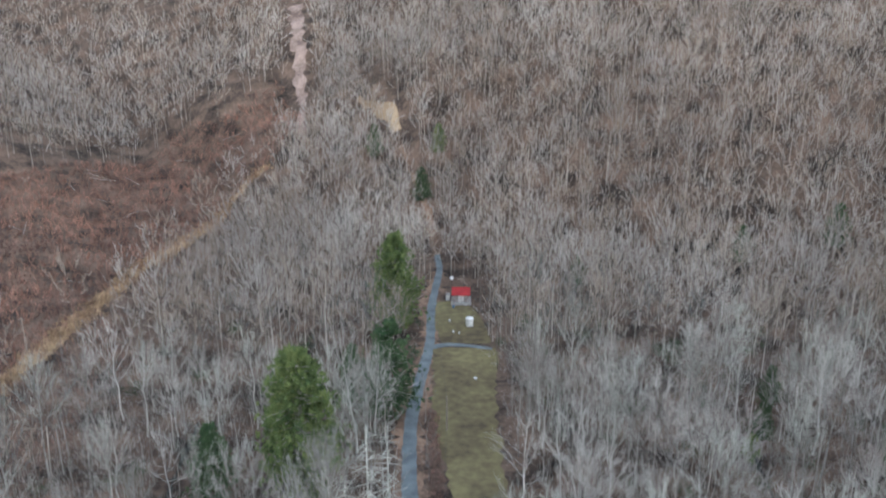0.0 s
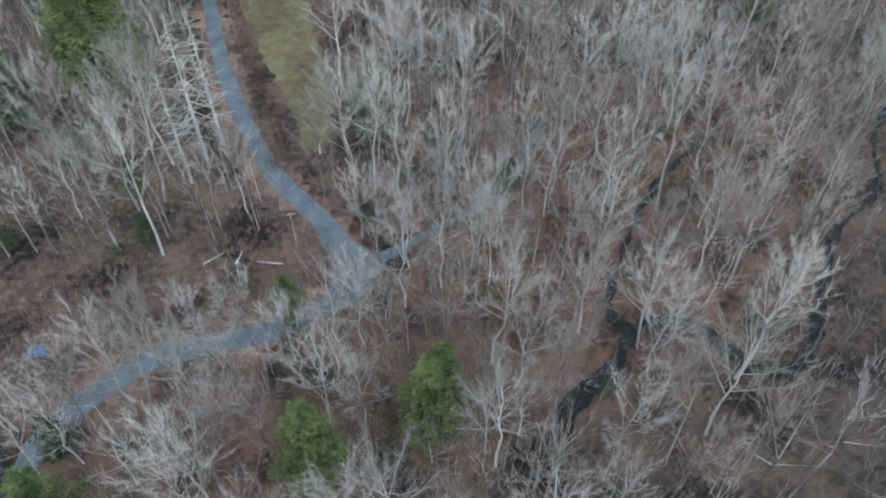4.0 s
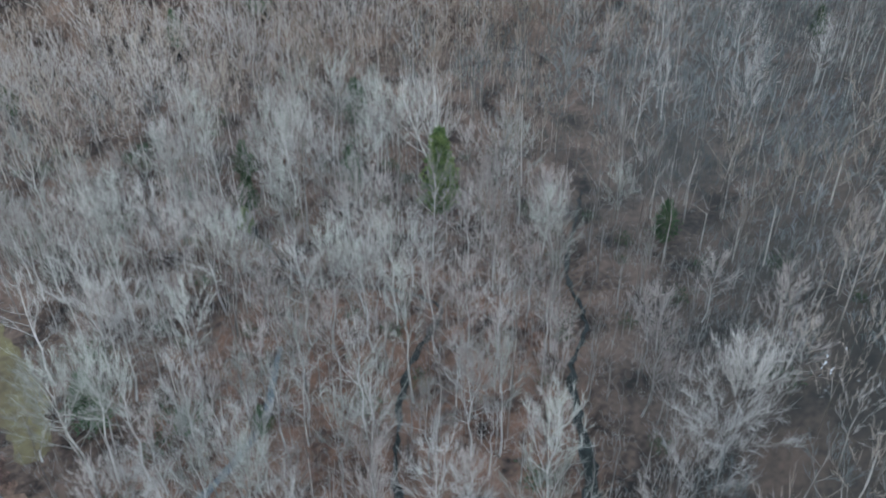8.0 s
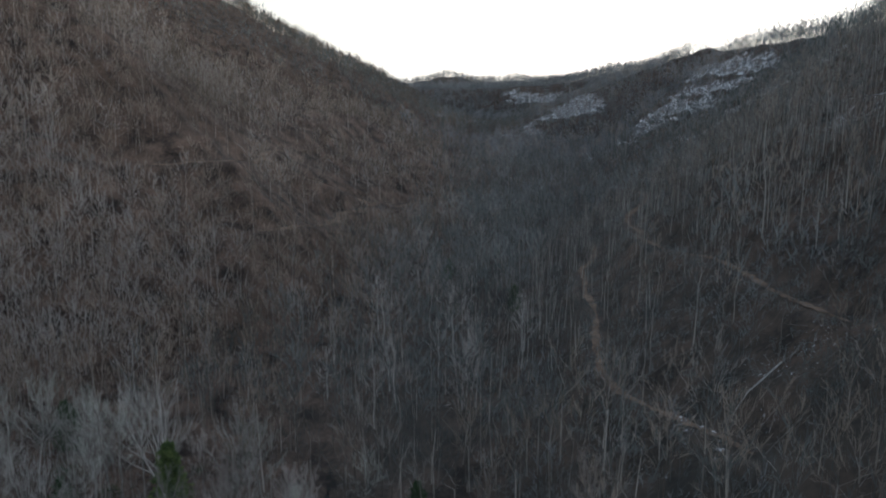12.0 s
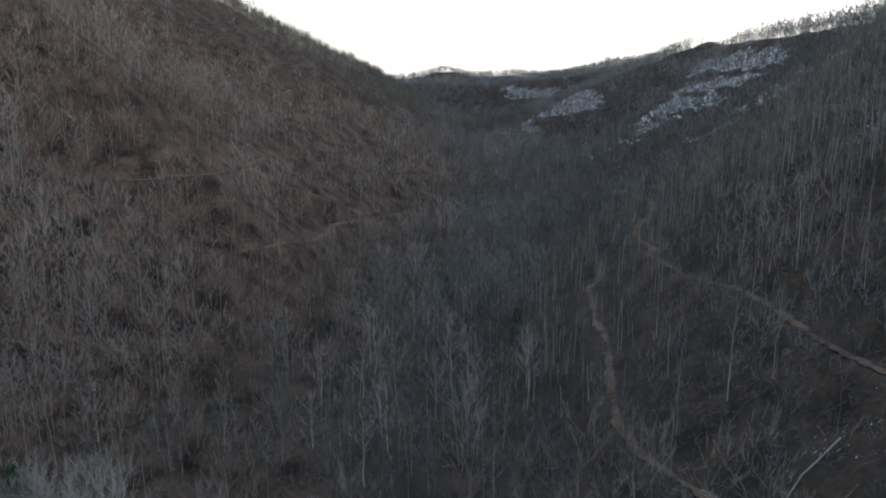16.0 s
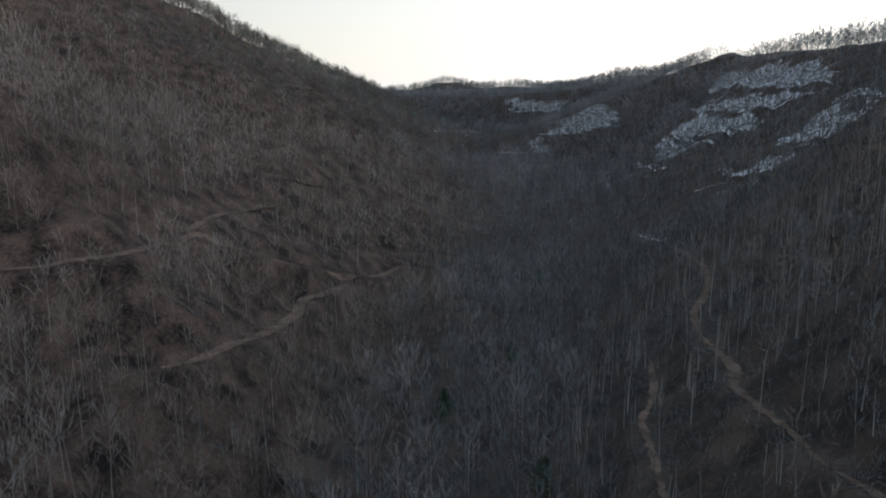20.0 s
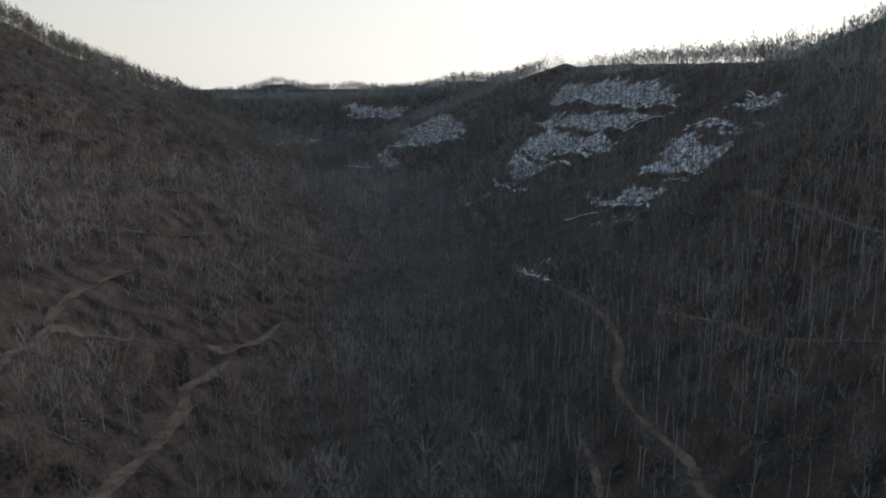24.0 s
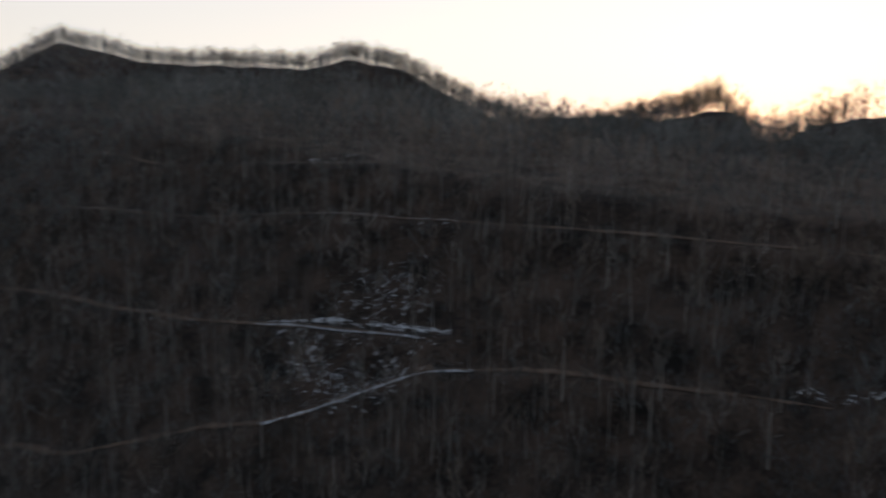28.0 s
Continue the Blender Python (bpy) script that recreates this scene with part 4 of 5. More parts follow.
for k, (x, y) in enumerate([(183, 121), (190, 112), (213, 123), (166, 91), (212, 90), (193, 66), (150, 126), (178, 164), (138, 153), (237, 120), (192, 79), (207, 118), (207, 71), (160, 108), (222, 108), (250, 108)]):
    KNOWN.append((valley_pale[k % 3], x, y, 0.78 + 0.05 * (k * 7 % 6), k * 67))
for k, (x, y) in enumerate([(133, 1), (156, 17), (157, 10), (154, 25), (172, 14), (255, 30), (272, 42), (327, 52), (233, 37), (287, 36), (292, 43), (264, 32), (241, 6), (245, 9), (308, 52), (245, 22), (227, -1), (142, 24), (190, 30), (210, 38)]):
    KNOWN.append((spare[k % 2], x, y, 0.7 + 0.06 * (k * 5 % 6), k * 51))
for k, (x, y) in enumerate([(337, 129), (286, 131), (444, 154), (256, 91)]):
    KNOWN.append((hemlock, x, y, 0.42 + 0.06 * (k * 3 % 5), k * 37))
for kind, x, y, size, turn in KNOWN:
    plant(kind, x, y, size, turn)
rng = np.random.RandomState(5)
nxs, nys = scatter(*NEAR_BOX, 7.0, 21)
keep = clear_of(nxs, nys, OPEN + [HOLLOW, ([(92, 97), (104, 110)], 8.0)])
for kind, x, y, size, _ in KNOWN:
    keep &= np.hypot(nxs - x, nys - y) > (5.6 if kind in pine else 3.2) * size + 0.8
toe = along(nxs, nys, TOE)[2]
keep &= (toe < -12) | (rng.uniform(0, 1, len(nxs)) < 0.3)
keep &= ~((nxs < -15) & (rng.uniform(0, 1, len(nxs)) < 0.3))
keep &= rng.uniform(0, 1, len(nxs)) < 275.0 / keep.sum()
for x, y in zip(nxs[keep], nys[keep]):
    kin = rng.randint(8)
    if x > 62 and y < 105 and rng.uniform() < 0.65:
        kin = (2, 5)[rng.randint(2)]
    elif x < -15 and rng.uniform() < 0.4:
        kin = (1, 4, 7)[rng.randint(3)]
    plant(hard[int(kin)], float(x), float(y), rng.uniform(0.64, 1.02), rng.uniform(0, 360), (rng.normal() * 2.5, rng.normal() * 2.5))

# slighter trees between them, joined
ox, oy = scatter(*NEAR_BOX, 6.8, 22)
keep = clear_of(ox, oy, OPEN + [HOLLOW, ([(92, 97), (104, 110)], 8.0)]) & ((along(ox, oy, TOE)[2] < -14) | (np.random.RandomState(26).uniform(0, 1, ox.shape) < 0.25)) & (np.hypot(ox - 50, oy - 44) > 11) & ((ox > -22) | (np.random.RandomState(28).uniform(0, 1, ox.shape) < 0.45))
for kind, x, y, size, _ in KNOWN:
    keep &= np.hypot(ox - x, oy - y) > (6.0 if kind in pine else 4.0) * size
stand("bare_woods", ox[keep], oy[keep], FINE, [TRUNKS, TWIG, GREEN_TWIG, PINK_TWIG], "slight leafless trees filling the woods round the lane", lo=0.55, hi=0.95, seed=23, shares=(0.5, 0.3, 0.2))

# middle distance and far woods
EDGE = [(-96, 95), (-92, 130), (-88, 187), (-84, 223), (-79, 248), (-70, 285)]


CAP = [(1260, 165), (1226, 146), (1150, 75), (1122, 62), (1040, 20), (960, -20), (900, -50), (820, -75), (750, -85)]


def wooded(x, y, seed):
    """Where forest stands: off the openings, thin on the logged and snowy ground, none far down the back of the ridges."""
    rng = np.random.RandomState(seed)
    keep = clear_of(x, y, OPEN) & (inside(x, y, CLEARING, 6) < 0.5)
    chance = 1 - 0.55 * inside(x, y, LOGGED, 10) - 0.75 * np.clip(snow_at(x, y) * 1.3, 0, 1)
    for line, wide in TRACKS:
        if line[0][1] > 150:
            d, bed, _ = along(x, y, line)
            chance = np.where((d < 20) & (raw_height(x, y) < bed + 1), chance * np.where(d < 11, 0.25, 0.6), chance)
    deep = along(x, y, TOE)[2]
    chance = np.where((x < 640) & (deep > 330) & (along(x, y, RIDGE_B)[0] > 70), 0.2, chance)
    keep &= (along(x, y, EDGE)[0] > 26) | (rng.uniform(0, 1, x.shape) < 0.12)
    back = ((along(x, y, RIDGE_A)[2] < -45) & (x < 1180)) | ((along(x, y, RIDGE_B)[2] < -45) & (x < 1250))
    hill = along(x, y, HILL_N)[2]
    back |= ((hill < -45) & (x > -700) & (x < 340)) | ((hill < -70) & (x > 0) & (x < 450) & (y > 440))
    rim = along(x, y, CAP)
    back |= (rim[2] < 14) & (rim[0] < 95) & (x > 740)
    return keep & ~back & (rng.uniform(0, 1, x.shape) < chance)


mx, my = scatter(-330, 480, -70, 460, 5.6, 31)
taken = (mx > NEAR_BOX[0]) & (mx < NEAR_BOX[1]) & (my > NEAR_BOX[2]) & (my < NEAR_BOX[3])
behind = ((mx < 20) & (my < 15)) | ((mx < 60) & (my < -20))
keep = ~taken & ~behind & wooded(mx, my, 1)
mx, my = mx[keep], my[keep]
for _, x, y, size, _ in KNOWN:
    keep = np.hypot(mx - x, my - y) > 5.5 * size
    mx, my = mx[keep], my[keep]
close = np.hypot(mx - 20, my - 60) < 118
stand("bare_woods", mx[close], my[close], FINE, [TRUNKS, WOOD, DARK_COOL, LIGHT_WOOD], "leafless grey hardwood trees at the edge of the near woods", seed=2, shares=(0.4, 0.48, 0.12))
mx, my = mx[~close], my[~close]
slope = (along(mx, my, TOE)[2] > 6) & (mx > 92) & (mx < 400) & (my > -60)
SLENDER = [merged(*grow(170 + i, 16 + i % 4 * 2, 2.3 + 0.3 * (i % 3), 0.46 + 0.05 * (i % 3), 7, 3, 6, 0.05, solid=False, girth=0.95)) for i in range(8)]
wx, wy = scatter(92, 400, -60, 110, 6.4, 37)
also = (along(wx, wy, TOE)[2] > 6) & wooded(wx, wy, 5)
wx, wy = np.concatenate([mx[slope], wx[also]]), np.concatenate([my[slope], wy[also]])
edge_on = wx > 175
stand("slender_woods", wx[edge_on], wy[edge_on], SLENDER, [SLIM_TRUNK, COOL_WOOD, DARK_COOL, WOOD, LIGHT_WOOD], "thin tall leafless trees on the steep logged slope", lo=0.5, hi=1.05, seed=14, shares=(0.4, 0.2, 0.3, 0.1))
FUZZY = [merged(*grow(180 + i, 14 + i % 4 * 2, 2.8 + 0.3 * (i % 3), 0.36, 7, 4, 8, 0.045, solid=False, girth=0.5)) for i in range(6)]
stand("slender_woods", wx[~edge_on], wy[~edge_on], FUZZY, [DARK_COOL, HAZE_WOOD, DARK_COOL, COOL_WOOD], "slight dark leafless trees at the foot of the shaded slope", lo=0.55, hi=1.05, seed=27, shares=(0.35, 0.4, 0.25))
tx, ty = scatter(150, 480, -75, 60, 7.6, 39)
keep = (along(tx, ty, TOE)[2] > 45 + 25 * waves(tx, ty, 40, 21)) & wooded(tx, ty, 7)
stand("far_woods", tx[keep], ty[keep], FAR, [TRUNKS, WOOD, COOL_WOOD, LIGHT_WOOD], "leafless grey-brown hardwood forest high on the shaded slope", lo=0.6, hi=1.0, seed=18, shares=(0.5, 0.35, 0.15))
mx, my = mx[~slope], my[~slope]
near = np.hypot(mx - 110, my - 90) < 270
low = (height(mx, my) + 6 * waves(mx, my, 60, 19) < 17) & (along(mx, my, TOE)[2] + np.random.RandomState(46).normal(size=mx.shape) * 14 > -58 + 14 * waves(mx, my, 50, 20))
for part_of_it, wood, where_it_is, seed in ((near & low, [TRUNKS, COOL_WOOD, DARK_COOL, LIGHT_WOOD], "grey-green lichened hardwood forest on the valley floor", 3), (near & ~low, [TRUNKS, WOOD, DARK_WOOD, LIGHT_WOOD], "grey-brown hardwood forest on the valley slopes", 7)):
    north = (mx < 200) & (my > 165) & part_of_it
    if north.any():
        stand("bare_woods", mx[north], my[north], MID, [TRUNKS, WOOD, LIGHT_WOOD], "dense pale grey leafless forest at the foot of the north hill", seed=seed + 40, shares=(0.35, 0.65))
    part_of_it = part_of_it & ~north
    stand("bare_woods", mx[part_of_it], my[part_of_it], MID, wood, "dense leafless " + where_it_is, seed=seed, shares=(0.5, 0.38, 0.12))
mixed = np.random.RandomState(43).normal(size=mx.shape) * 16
# Trees in this mask get the cool woods, with the slope's shade painted in
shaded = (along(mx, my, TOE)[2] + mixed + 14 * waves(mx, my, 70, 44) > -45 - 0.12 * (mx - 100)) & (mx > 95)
for side, wood, where_it_is, seed in ((~near & shaded, [TRUNKS, COOL_WOOD, DARK_COOL, HAZE_WOOD], "grey-green hardwood forest on the shaded slope", 4), (~near & ~shaded, [TRUNKS, WOOD, DARK_WOOD, LIGHT_WOOD], "grey-brown hardwood forest on the hillsides", 16)):
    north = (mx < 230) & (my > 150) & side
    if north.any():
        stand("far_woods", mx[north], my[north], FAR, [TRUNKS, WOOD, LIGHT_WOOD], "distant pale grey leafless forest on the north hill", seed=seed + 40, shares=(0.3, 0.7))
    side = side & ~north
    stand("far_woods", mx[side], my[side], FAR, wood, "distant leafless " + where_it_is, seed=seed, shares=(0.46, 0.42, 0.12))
hx, hy = scatter(-70, 190, 165, 430, 6.6, 38)
keep = wooded(hx, hy, 6)
stand("hill_woods", hx[keep], hy[keep], [merged(*grow(210 + i, 14 + i % 3 * 2, 5.2, 0.3, 6, 3, 6, 0.085, solid=False)) for i in range(6)], [TRUNKS, WOOD, LIGHT_WOOD], "pale grey crowns of the leafless forest on the hill above the shed", lo=0.8, hi=1.25, seed=15, shares=(0.35, 0.65))
ex, ey = scatter(-100, -45, 95, 300, 3.6, 36)
keep = (along(ex, ey, EDGE)[0] > 6) & (along(ex, ey, EDGE)[0] < 30) & (inside(ex, ey, CLEARING, 4) < 0.5) & (ex < NEAR_BOX[0])
stand("young_trees", ex[keep], ey[keep], [merged(*grow(420 + i, 6 + i % 3 * 2, 2.6, 0.15, 8, 4, 3, 0.05, solid=False)) for i in range(4)], [BARK, BRUSH], "low dark leafless scrub along the edge of the cleared slope", seed=9)
# young trees fill the gaps between the near ones
ux, uy = scatter(NEAR_BOX[0], NEAR_BOX[1], NEAR_BOX[2], NEAR_BOX[3], 4.6, 35)
keep = clear_of(ux, uy, OPEN + [HOLLOW])
stand("young_trees", ux[keep], uy[keep], [merged(*grow(400 + i, 8 + i % 4 * 2, 2.4, 0.25, 8, 4, 3, 0.03, solid=False)) for i in range(6)], [BARK, TWIG], "leafless young trees and saplings under the taller ones", seed=8)
fx, fy = scatter(-500, 2450, -480, 1250, 7.8, 33)
edge_of = along(fx, fy, TOE)[2]
keep = (fx < 1250) & (fy < 900) | (fx >= 1250) & (edge_of > -60) & (edge_of < 900) & (along(fx, fy, RIDGE_C)[2] < 30) | (along(fx, fy, FAR_BUMP)[0] < 160)
keep &= (fx < 1300) | (np.random.RandomState(34).uniform(0, 1, fx.shape) < 0.6)
fx, fy = fx[keep], fy[keep]
taken = (fx > -330) & (fx < 480) & (fy > -70) & (fy < 460)
keep = ~taken & wooded(fx, fy, 2) & ~((fx < 60) & (fy < -70)) & ~((fx < -330) & (fy < 250))
fx, fy = fx[keep], fy[keep]
near = np.hypot(fx - 110, fy - 80) < 620
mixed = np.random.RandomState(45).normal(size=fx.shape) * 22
# Same split farther out: shade put into the wood colour beyond the toe
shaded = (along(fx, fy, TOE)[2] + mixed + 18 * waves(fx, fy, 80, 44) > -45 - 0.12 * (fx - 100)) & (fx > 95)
for side, wood, where_it_is, seed in ((near & shaded, [TRUNKS, COOL_WOOD, DARK_COOL, HAZE_WOOD], "grey-green hardwood forest on the shaded slope", 5), (near & ~shaded, [TRUNKS, WOOD, DARK_WOOD, LIGHT_WOOD], "grey-brown hardwood forest on the hillsides", 17)):
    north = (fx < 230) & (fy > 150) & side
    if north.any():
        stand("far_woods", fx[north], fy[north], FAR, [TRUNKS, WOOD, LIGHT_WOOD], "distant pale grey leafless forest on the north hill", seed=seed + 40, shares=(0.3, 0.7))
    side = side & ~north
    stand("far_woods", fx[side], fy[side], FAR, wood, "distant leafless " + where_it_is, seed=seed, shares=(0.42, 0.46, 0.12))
mid, remote = ~near & (fx < 1300), fx >= 1300
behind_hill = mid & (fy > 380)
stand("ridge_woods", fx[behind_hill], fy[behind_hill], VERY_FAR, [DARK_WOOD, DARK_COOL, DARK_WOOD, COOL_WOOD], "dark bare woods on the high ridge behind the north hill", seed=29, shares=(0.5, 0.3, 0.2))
mid &= ~behind_hill
# Far trees carry painted distance haze, a slate blue in their wood
stand("ridge_woods", fx[mid], fy[mid], VERY_FAR, [HAZE_WOOD, HAZE_WOOD, WOOD, DARK_COOL], "bare trees along the far ridges and slopes", seed=6, shares=(0.5, 0.25, 0.25))
REMOTE = [merged(*grow(320 + i, 16 + i % 3 * 2, 5.6, 0.2, 5, 3, 1, 0.95, solid=False)) for i in range(5)]
stand("ridge_woods", fx[remote], fy[remote], REMOTE, [HAZE_WOOD, HAZE_WOOD, DARK_COOL], "bare grey woods on the remote mountain", seed=24, shares=(0.6, 0.4))
vx, vy = scatter(480, 1720, -30, 800, 6.5, 42)
keep = snow_at(vx, vy) > 0.4
stand("slender_woods", vx[keep], vy[keep], [merged(*grow(440 + i, 10 + i % 3 * 2, 1.1, 0.3, 5, 2, 1, 0.16, solid=False, girth=1.9)) for i in range(4)], [DARK_WOOD, DARK_WOOD, HAZE_WOOD], "thin young trees standing on the snowy mined face", seed=25, shares=(0.6, 0.4))

# the rows of trees that stand against the sky along the ridges
rng = np.random.RandomState(41)
ROW = [merged(*grow(360 + i, 18 + i % 3 * 2, 3.3, 0.13, 8, 4, 3, 0.36, solid=False, girth=1.9)) for i in range(6)]
for rows, lo, hi, seed in (
        (((RIDGE_A[3:-1], 3.0, 6),), 0.7, 1.05, 10),
        (((RIDGE_B[:-2], 3.2, 6), (RIDGE_C[3:], 5.0, 3), (RIDGE_C[2:4], 9.0, 1), (FAR_BUMP, 6.0, 2), ([(450, -400), (384, -398), (345, -391), (322, -420)], 2.6, 4)), 0.5, 0.95, 20)):
    cx, cy = [], []
    for line, gap, count in rows:
        q = spline([p[:2] for p in line], gap)
        for _ in range(count):
            cx.append(q[:, 0] + rng.normal(size=len(q)) * 4.5)
            cy.append(q[:, 1] + rng.normal(size=len(q)) * 4.5)
    stand("ridge_woods", np.concatenate(cx), np.concatenate(cy), ROW, [DARK_WOOD, DARK_WOOD], "row of bare trees standing along the ridge tops", lo=lo, hi=hi, seed=seed)
q = spline(CAP, 6.0)
stand("ridge_woods", q[:, 0] + rng.normal(size=len(q)) * 6, q[:, 1] + rng.normal(size=len(q)) * 6 - 6, ROW, [DARK_WOOD, DARK_WOOD], "sparse saplings along the bare mined ridge top", lo=0.25, hi=0.5, seed=19)

# ---- brush, slash and shrubs ----
def thicket(name, x, y, variants, mat, label, category, seed, lo=0.6, hi=1.2):
    return stand(name, x, y, [(v, f, np.zeros(len(f), bool)) for v, f in (b.arrays() for b in variants)], mat, label, lo, hi, seed, category)


bx, by = scatter(-235, -40, 95, 380, 2.5, 51)
keep = inside(bx, by, CLEARING, 4) > 0.5
thicket("brush", bx[keep], by[keep], [bush(500 + i, 2.8, 2.4, 7, 3, 0.11) for i in range(6)], CLEAR_BRUSH, "low red-brown leafless brush covering the cleared slope", "brush", 12)
edge = spline([(-96, 110), (-90, 154), (-87, 190), (-84, 223), (-79, 248), (-70, 288), (-56, 300)], 0.8)
rng = np.random.RandomState(52)
edge = np.repeat(edge, 8, 0) + rng.normal(size=(len(edge) * 8, 2)) * 1.7
tagged(ribbon("grass_strip", [(-96, 110), (-90, 154), (-87, 190), (-84, 223), (-79, 248), (-70, 288), (-56, 300)], [3, 4.5, 5, 4, 4, 3, 1.5], TAN_GRASS, 0.12, 1.1, step=1.5), "strip of dead tan grass along the edge of the cleared slope", "dead grass", kind="structure")
thicket("dead_grass", edge[:, 0], edge[:, 1], [bush(520 + i, 1.3, 1.2, 9, 1, 0.1) for i in range(4)], STRAW, "tufts of dead tan grass along the cleared slope", "dead grass", 13)
rowx, rowy = scatter(2.4, 6.6, 88, 140, 0.9, 53)
keep = (rowx - (2.2 + 0.02 * (rowy - 88)) > 0) & (rowx < 5.6 + (rowy < 105) * 1.5)
thicket("roadside_brush", rowx[keep], rowy[keep], [bush(530 + i, 1.3, 1.0, 8, 3, 0.06) for i in range(4)], BRUSH, "red-brown weeds and briars between the lane and the field", "brush", 14)
px, py = scatter(-48, 14, 62, 80, 1.5, 54)
keep = clear_of(px, py, OPEN)
thicket("briars", px[keep], py[keep], [bush(540 + i, 1.2, 1.2, 7, 3, 0.06) for i in range(4)], BRUSH, "dark red-brown briars in the hollow beside the lane", "brush", 15)
ux, uy = scatter(-62, 112, 22, 200, 3.6, 55)
keep = clear_of(ux, uy, OPEN)
thicket("undergrowth", ux[keep], uy[keep], [bush(550 + i, 2.0, 2.0, 7, 4, 0.024) for i in range(6)], TWIG, "bare grey undergrowth of twigs beneath the trees", "undergrowth", 16)
sx, sy = scatter(95, 390, -60, 95, 4.4, 58)
keep = (along(sx, sy, TOE)[2] > 4) & clear_of(sx, sy, OPEN) & (snow_at(sx, sy) < 0.3)
thicket("undergrowth", sx[keep], sy[keep], [bush(560 + i, 2.2, 2.6, 7, 4, 0.07) for i in range(6)], COOL_WOOD, "grey-green briars and saplings on the logged slope", "undergrowth", 18)
lx, ly = scatter(-60, 112, 24, 190, 9.0, 56)
keep = clear_of(lx, ly, OPEN) & (np.random.RandomState(3).uniform(0, 1, lx.shape) < 0.35)
laurel = Buf()
lr = np.random.RandomState(57)
for _ in range(150):
    c = lr.normal(size=3) * (1.1, 1.1, 0.6) + np.array((0, 0, 1.1))
    laurel.sliver(c, c + lr.normal(size=3) * 0.35, 0.22, lr)
thicket("laurel_shrubs", lx[keep], ly[keep], [laurel], LAUREL, "patches of dark green laurel on the forest floor", "shrub", 17)


def logs(name, poly, count, long, seed, mat, label):
    """Felled trunks lying on the ground, one mesh."""
    rng = np.random.RandomState(seed)
    b = Buf()
    xs, ys = [p[0] for p in poly], [p[1] for p in poly]
    x, y = rng.uniform(min(xs), max(xs), count * 6), rng.uniform(min(ys), max(ys), count * 6)
    ok = np.where(inside(x, y, poly, 1) > 0.5)[0][:count]
    x, y = x[ok], y[ok]
    a, l = rng.uniform(0, math.tau, len(x)), rng.uniform(0.4, 1.1, len(x)) * long
    ex, ey = x + np.cos(a) * l, y + np.sin(a) * l
    z0, z1 = height(x, y) + rng.uniform(0.1, 0.7, len(x)), height(ex, ey) + rng.uniform(0.1, 0.7, len(x))
    for k in range(len(x)):
        p, q = np.array((x[k], y[k], z0[k])), np.array((ex[k], ey[k], z1[k]))
        r = l[k] * rng.uniform(0.009, 0.017)
        b.tube(p, q, r, r * 0.5, 5)
        for _ in range(5):
            c = p + (q - p) * rng.uniform(0.3, 1)
            b.sliver(c, c + rng.normal(size=3) * (1.1, 1.1, 0.7), 0.09, rng)
    v, f = b.arrays()
    return tagged(mesh_object(name, v, f, mat), label, "logging slash", kind="stuff")


logs("slash", LOGGED, 800, 5.0, 61, DEADWOOD, "felled trunks and branches left on the logged slope")
logs("slash", [(112, -4), (150, -40), (240, -40), (330, 0), (330, 50), (260, 38), (180, 5), (140, -12)], 400, 5.0, 64, DEADWOOD, "broken branches and thin felled trunks on the upper slope")
logs("slash", [(225, 180), (300, 185), (390, 195), (380, 240), (300, 225), (225, 225)], 160, 9.0, 62, DEADWOOD, "felled trunks lying on the leafy slope")
logs("slash", CLEARING, 45, 10.0, 63, LIGHT_WOOD, "grey fallen trunks in the red-brown brush")


# ---- the shed, its yard and the roadside things ----
def solid(name, build, mat, parent=None, label="", bevel=0.0):
    """A mesh object from a function that fills a bmesh."""
    bm = bmesh.new()
    build(bm)
    if bevel:
        bmesh.ops.bevel(bm, geom=bm.edges[:], offset=bevel, segments=1, affect="EDGES")
    me = bpy.data.meshes.new(name)
    bm.to_mesh(me)
    bm.free()
    me.materials.append(mat)
    ob = new(name, me)
    ob.parent = parent
    if label:
        ob["label"] = label
    return ob


def box(cx, cy, cz, sx, sy, sz, turn=0.0):
    return lambda bm: bmesh.ops.create_cube(bm, size=1.0, matrix=pose(cx, cy, cz, 0, 0, turn) @ Matrix.Diagonal((sx, sy, sz, 1)))


def post(cx, cy, z0, z1, r0, r1, n=12):
    return lambda bm: bmesh.ops.create_cone(bm, cap_ends=True, segments=n, radius1=r0, radius2=r1, depth=z1 - z0, matrix=pose(cx, cy, (z0 + z1) / 2))


def slab(points, thick):
    """A flat panel through four corner points, given a thickness upwards."""
    def build(bm):
        low = [bm.verts.new(p) for p in points]
        high = [bm.verts.new((p[0], p[1], p[2] + thick)) for p in points]
        bm.faces.new(low[::-1])
        bm.faces.new(high)
        for i in range(len(points)):
            j = (i + 1) % len(points)
            bm.faces.new((low[i], low[j], high[j], high[i]))
    return build


def level(x, y):
    return float(height(np.array([float(x)]), np.array([float(y)]))[0])


shed = tagged(new("shed"), "small grey board shed with a bright red metal roof", "shed")
shed.matrix_basis = pose(14.6, 200.5, level(14.6, 200.5), 0, 0, -4)
part_of = lambda name, build, mat, label="", bevel=0.0: solid(name, build, mat, shed, label, bevel)
part_of("floor_slab", box(0, -0.6, 0.05, 5.6, 6.4, 0.3), GREY_BOARD)
for sx in (-2.2, 2.2):
    part_of("side_wall", box(sx, 0.2, 1.35, 0.14, 4.2, 2.5), GREY_BOARD)
part_of("back_wall", box(0, 2.3, 1.35, 4.26, 0.14, 2.5), GREY_BOARD)
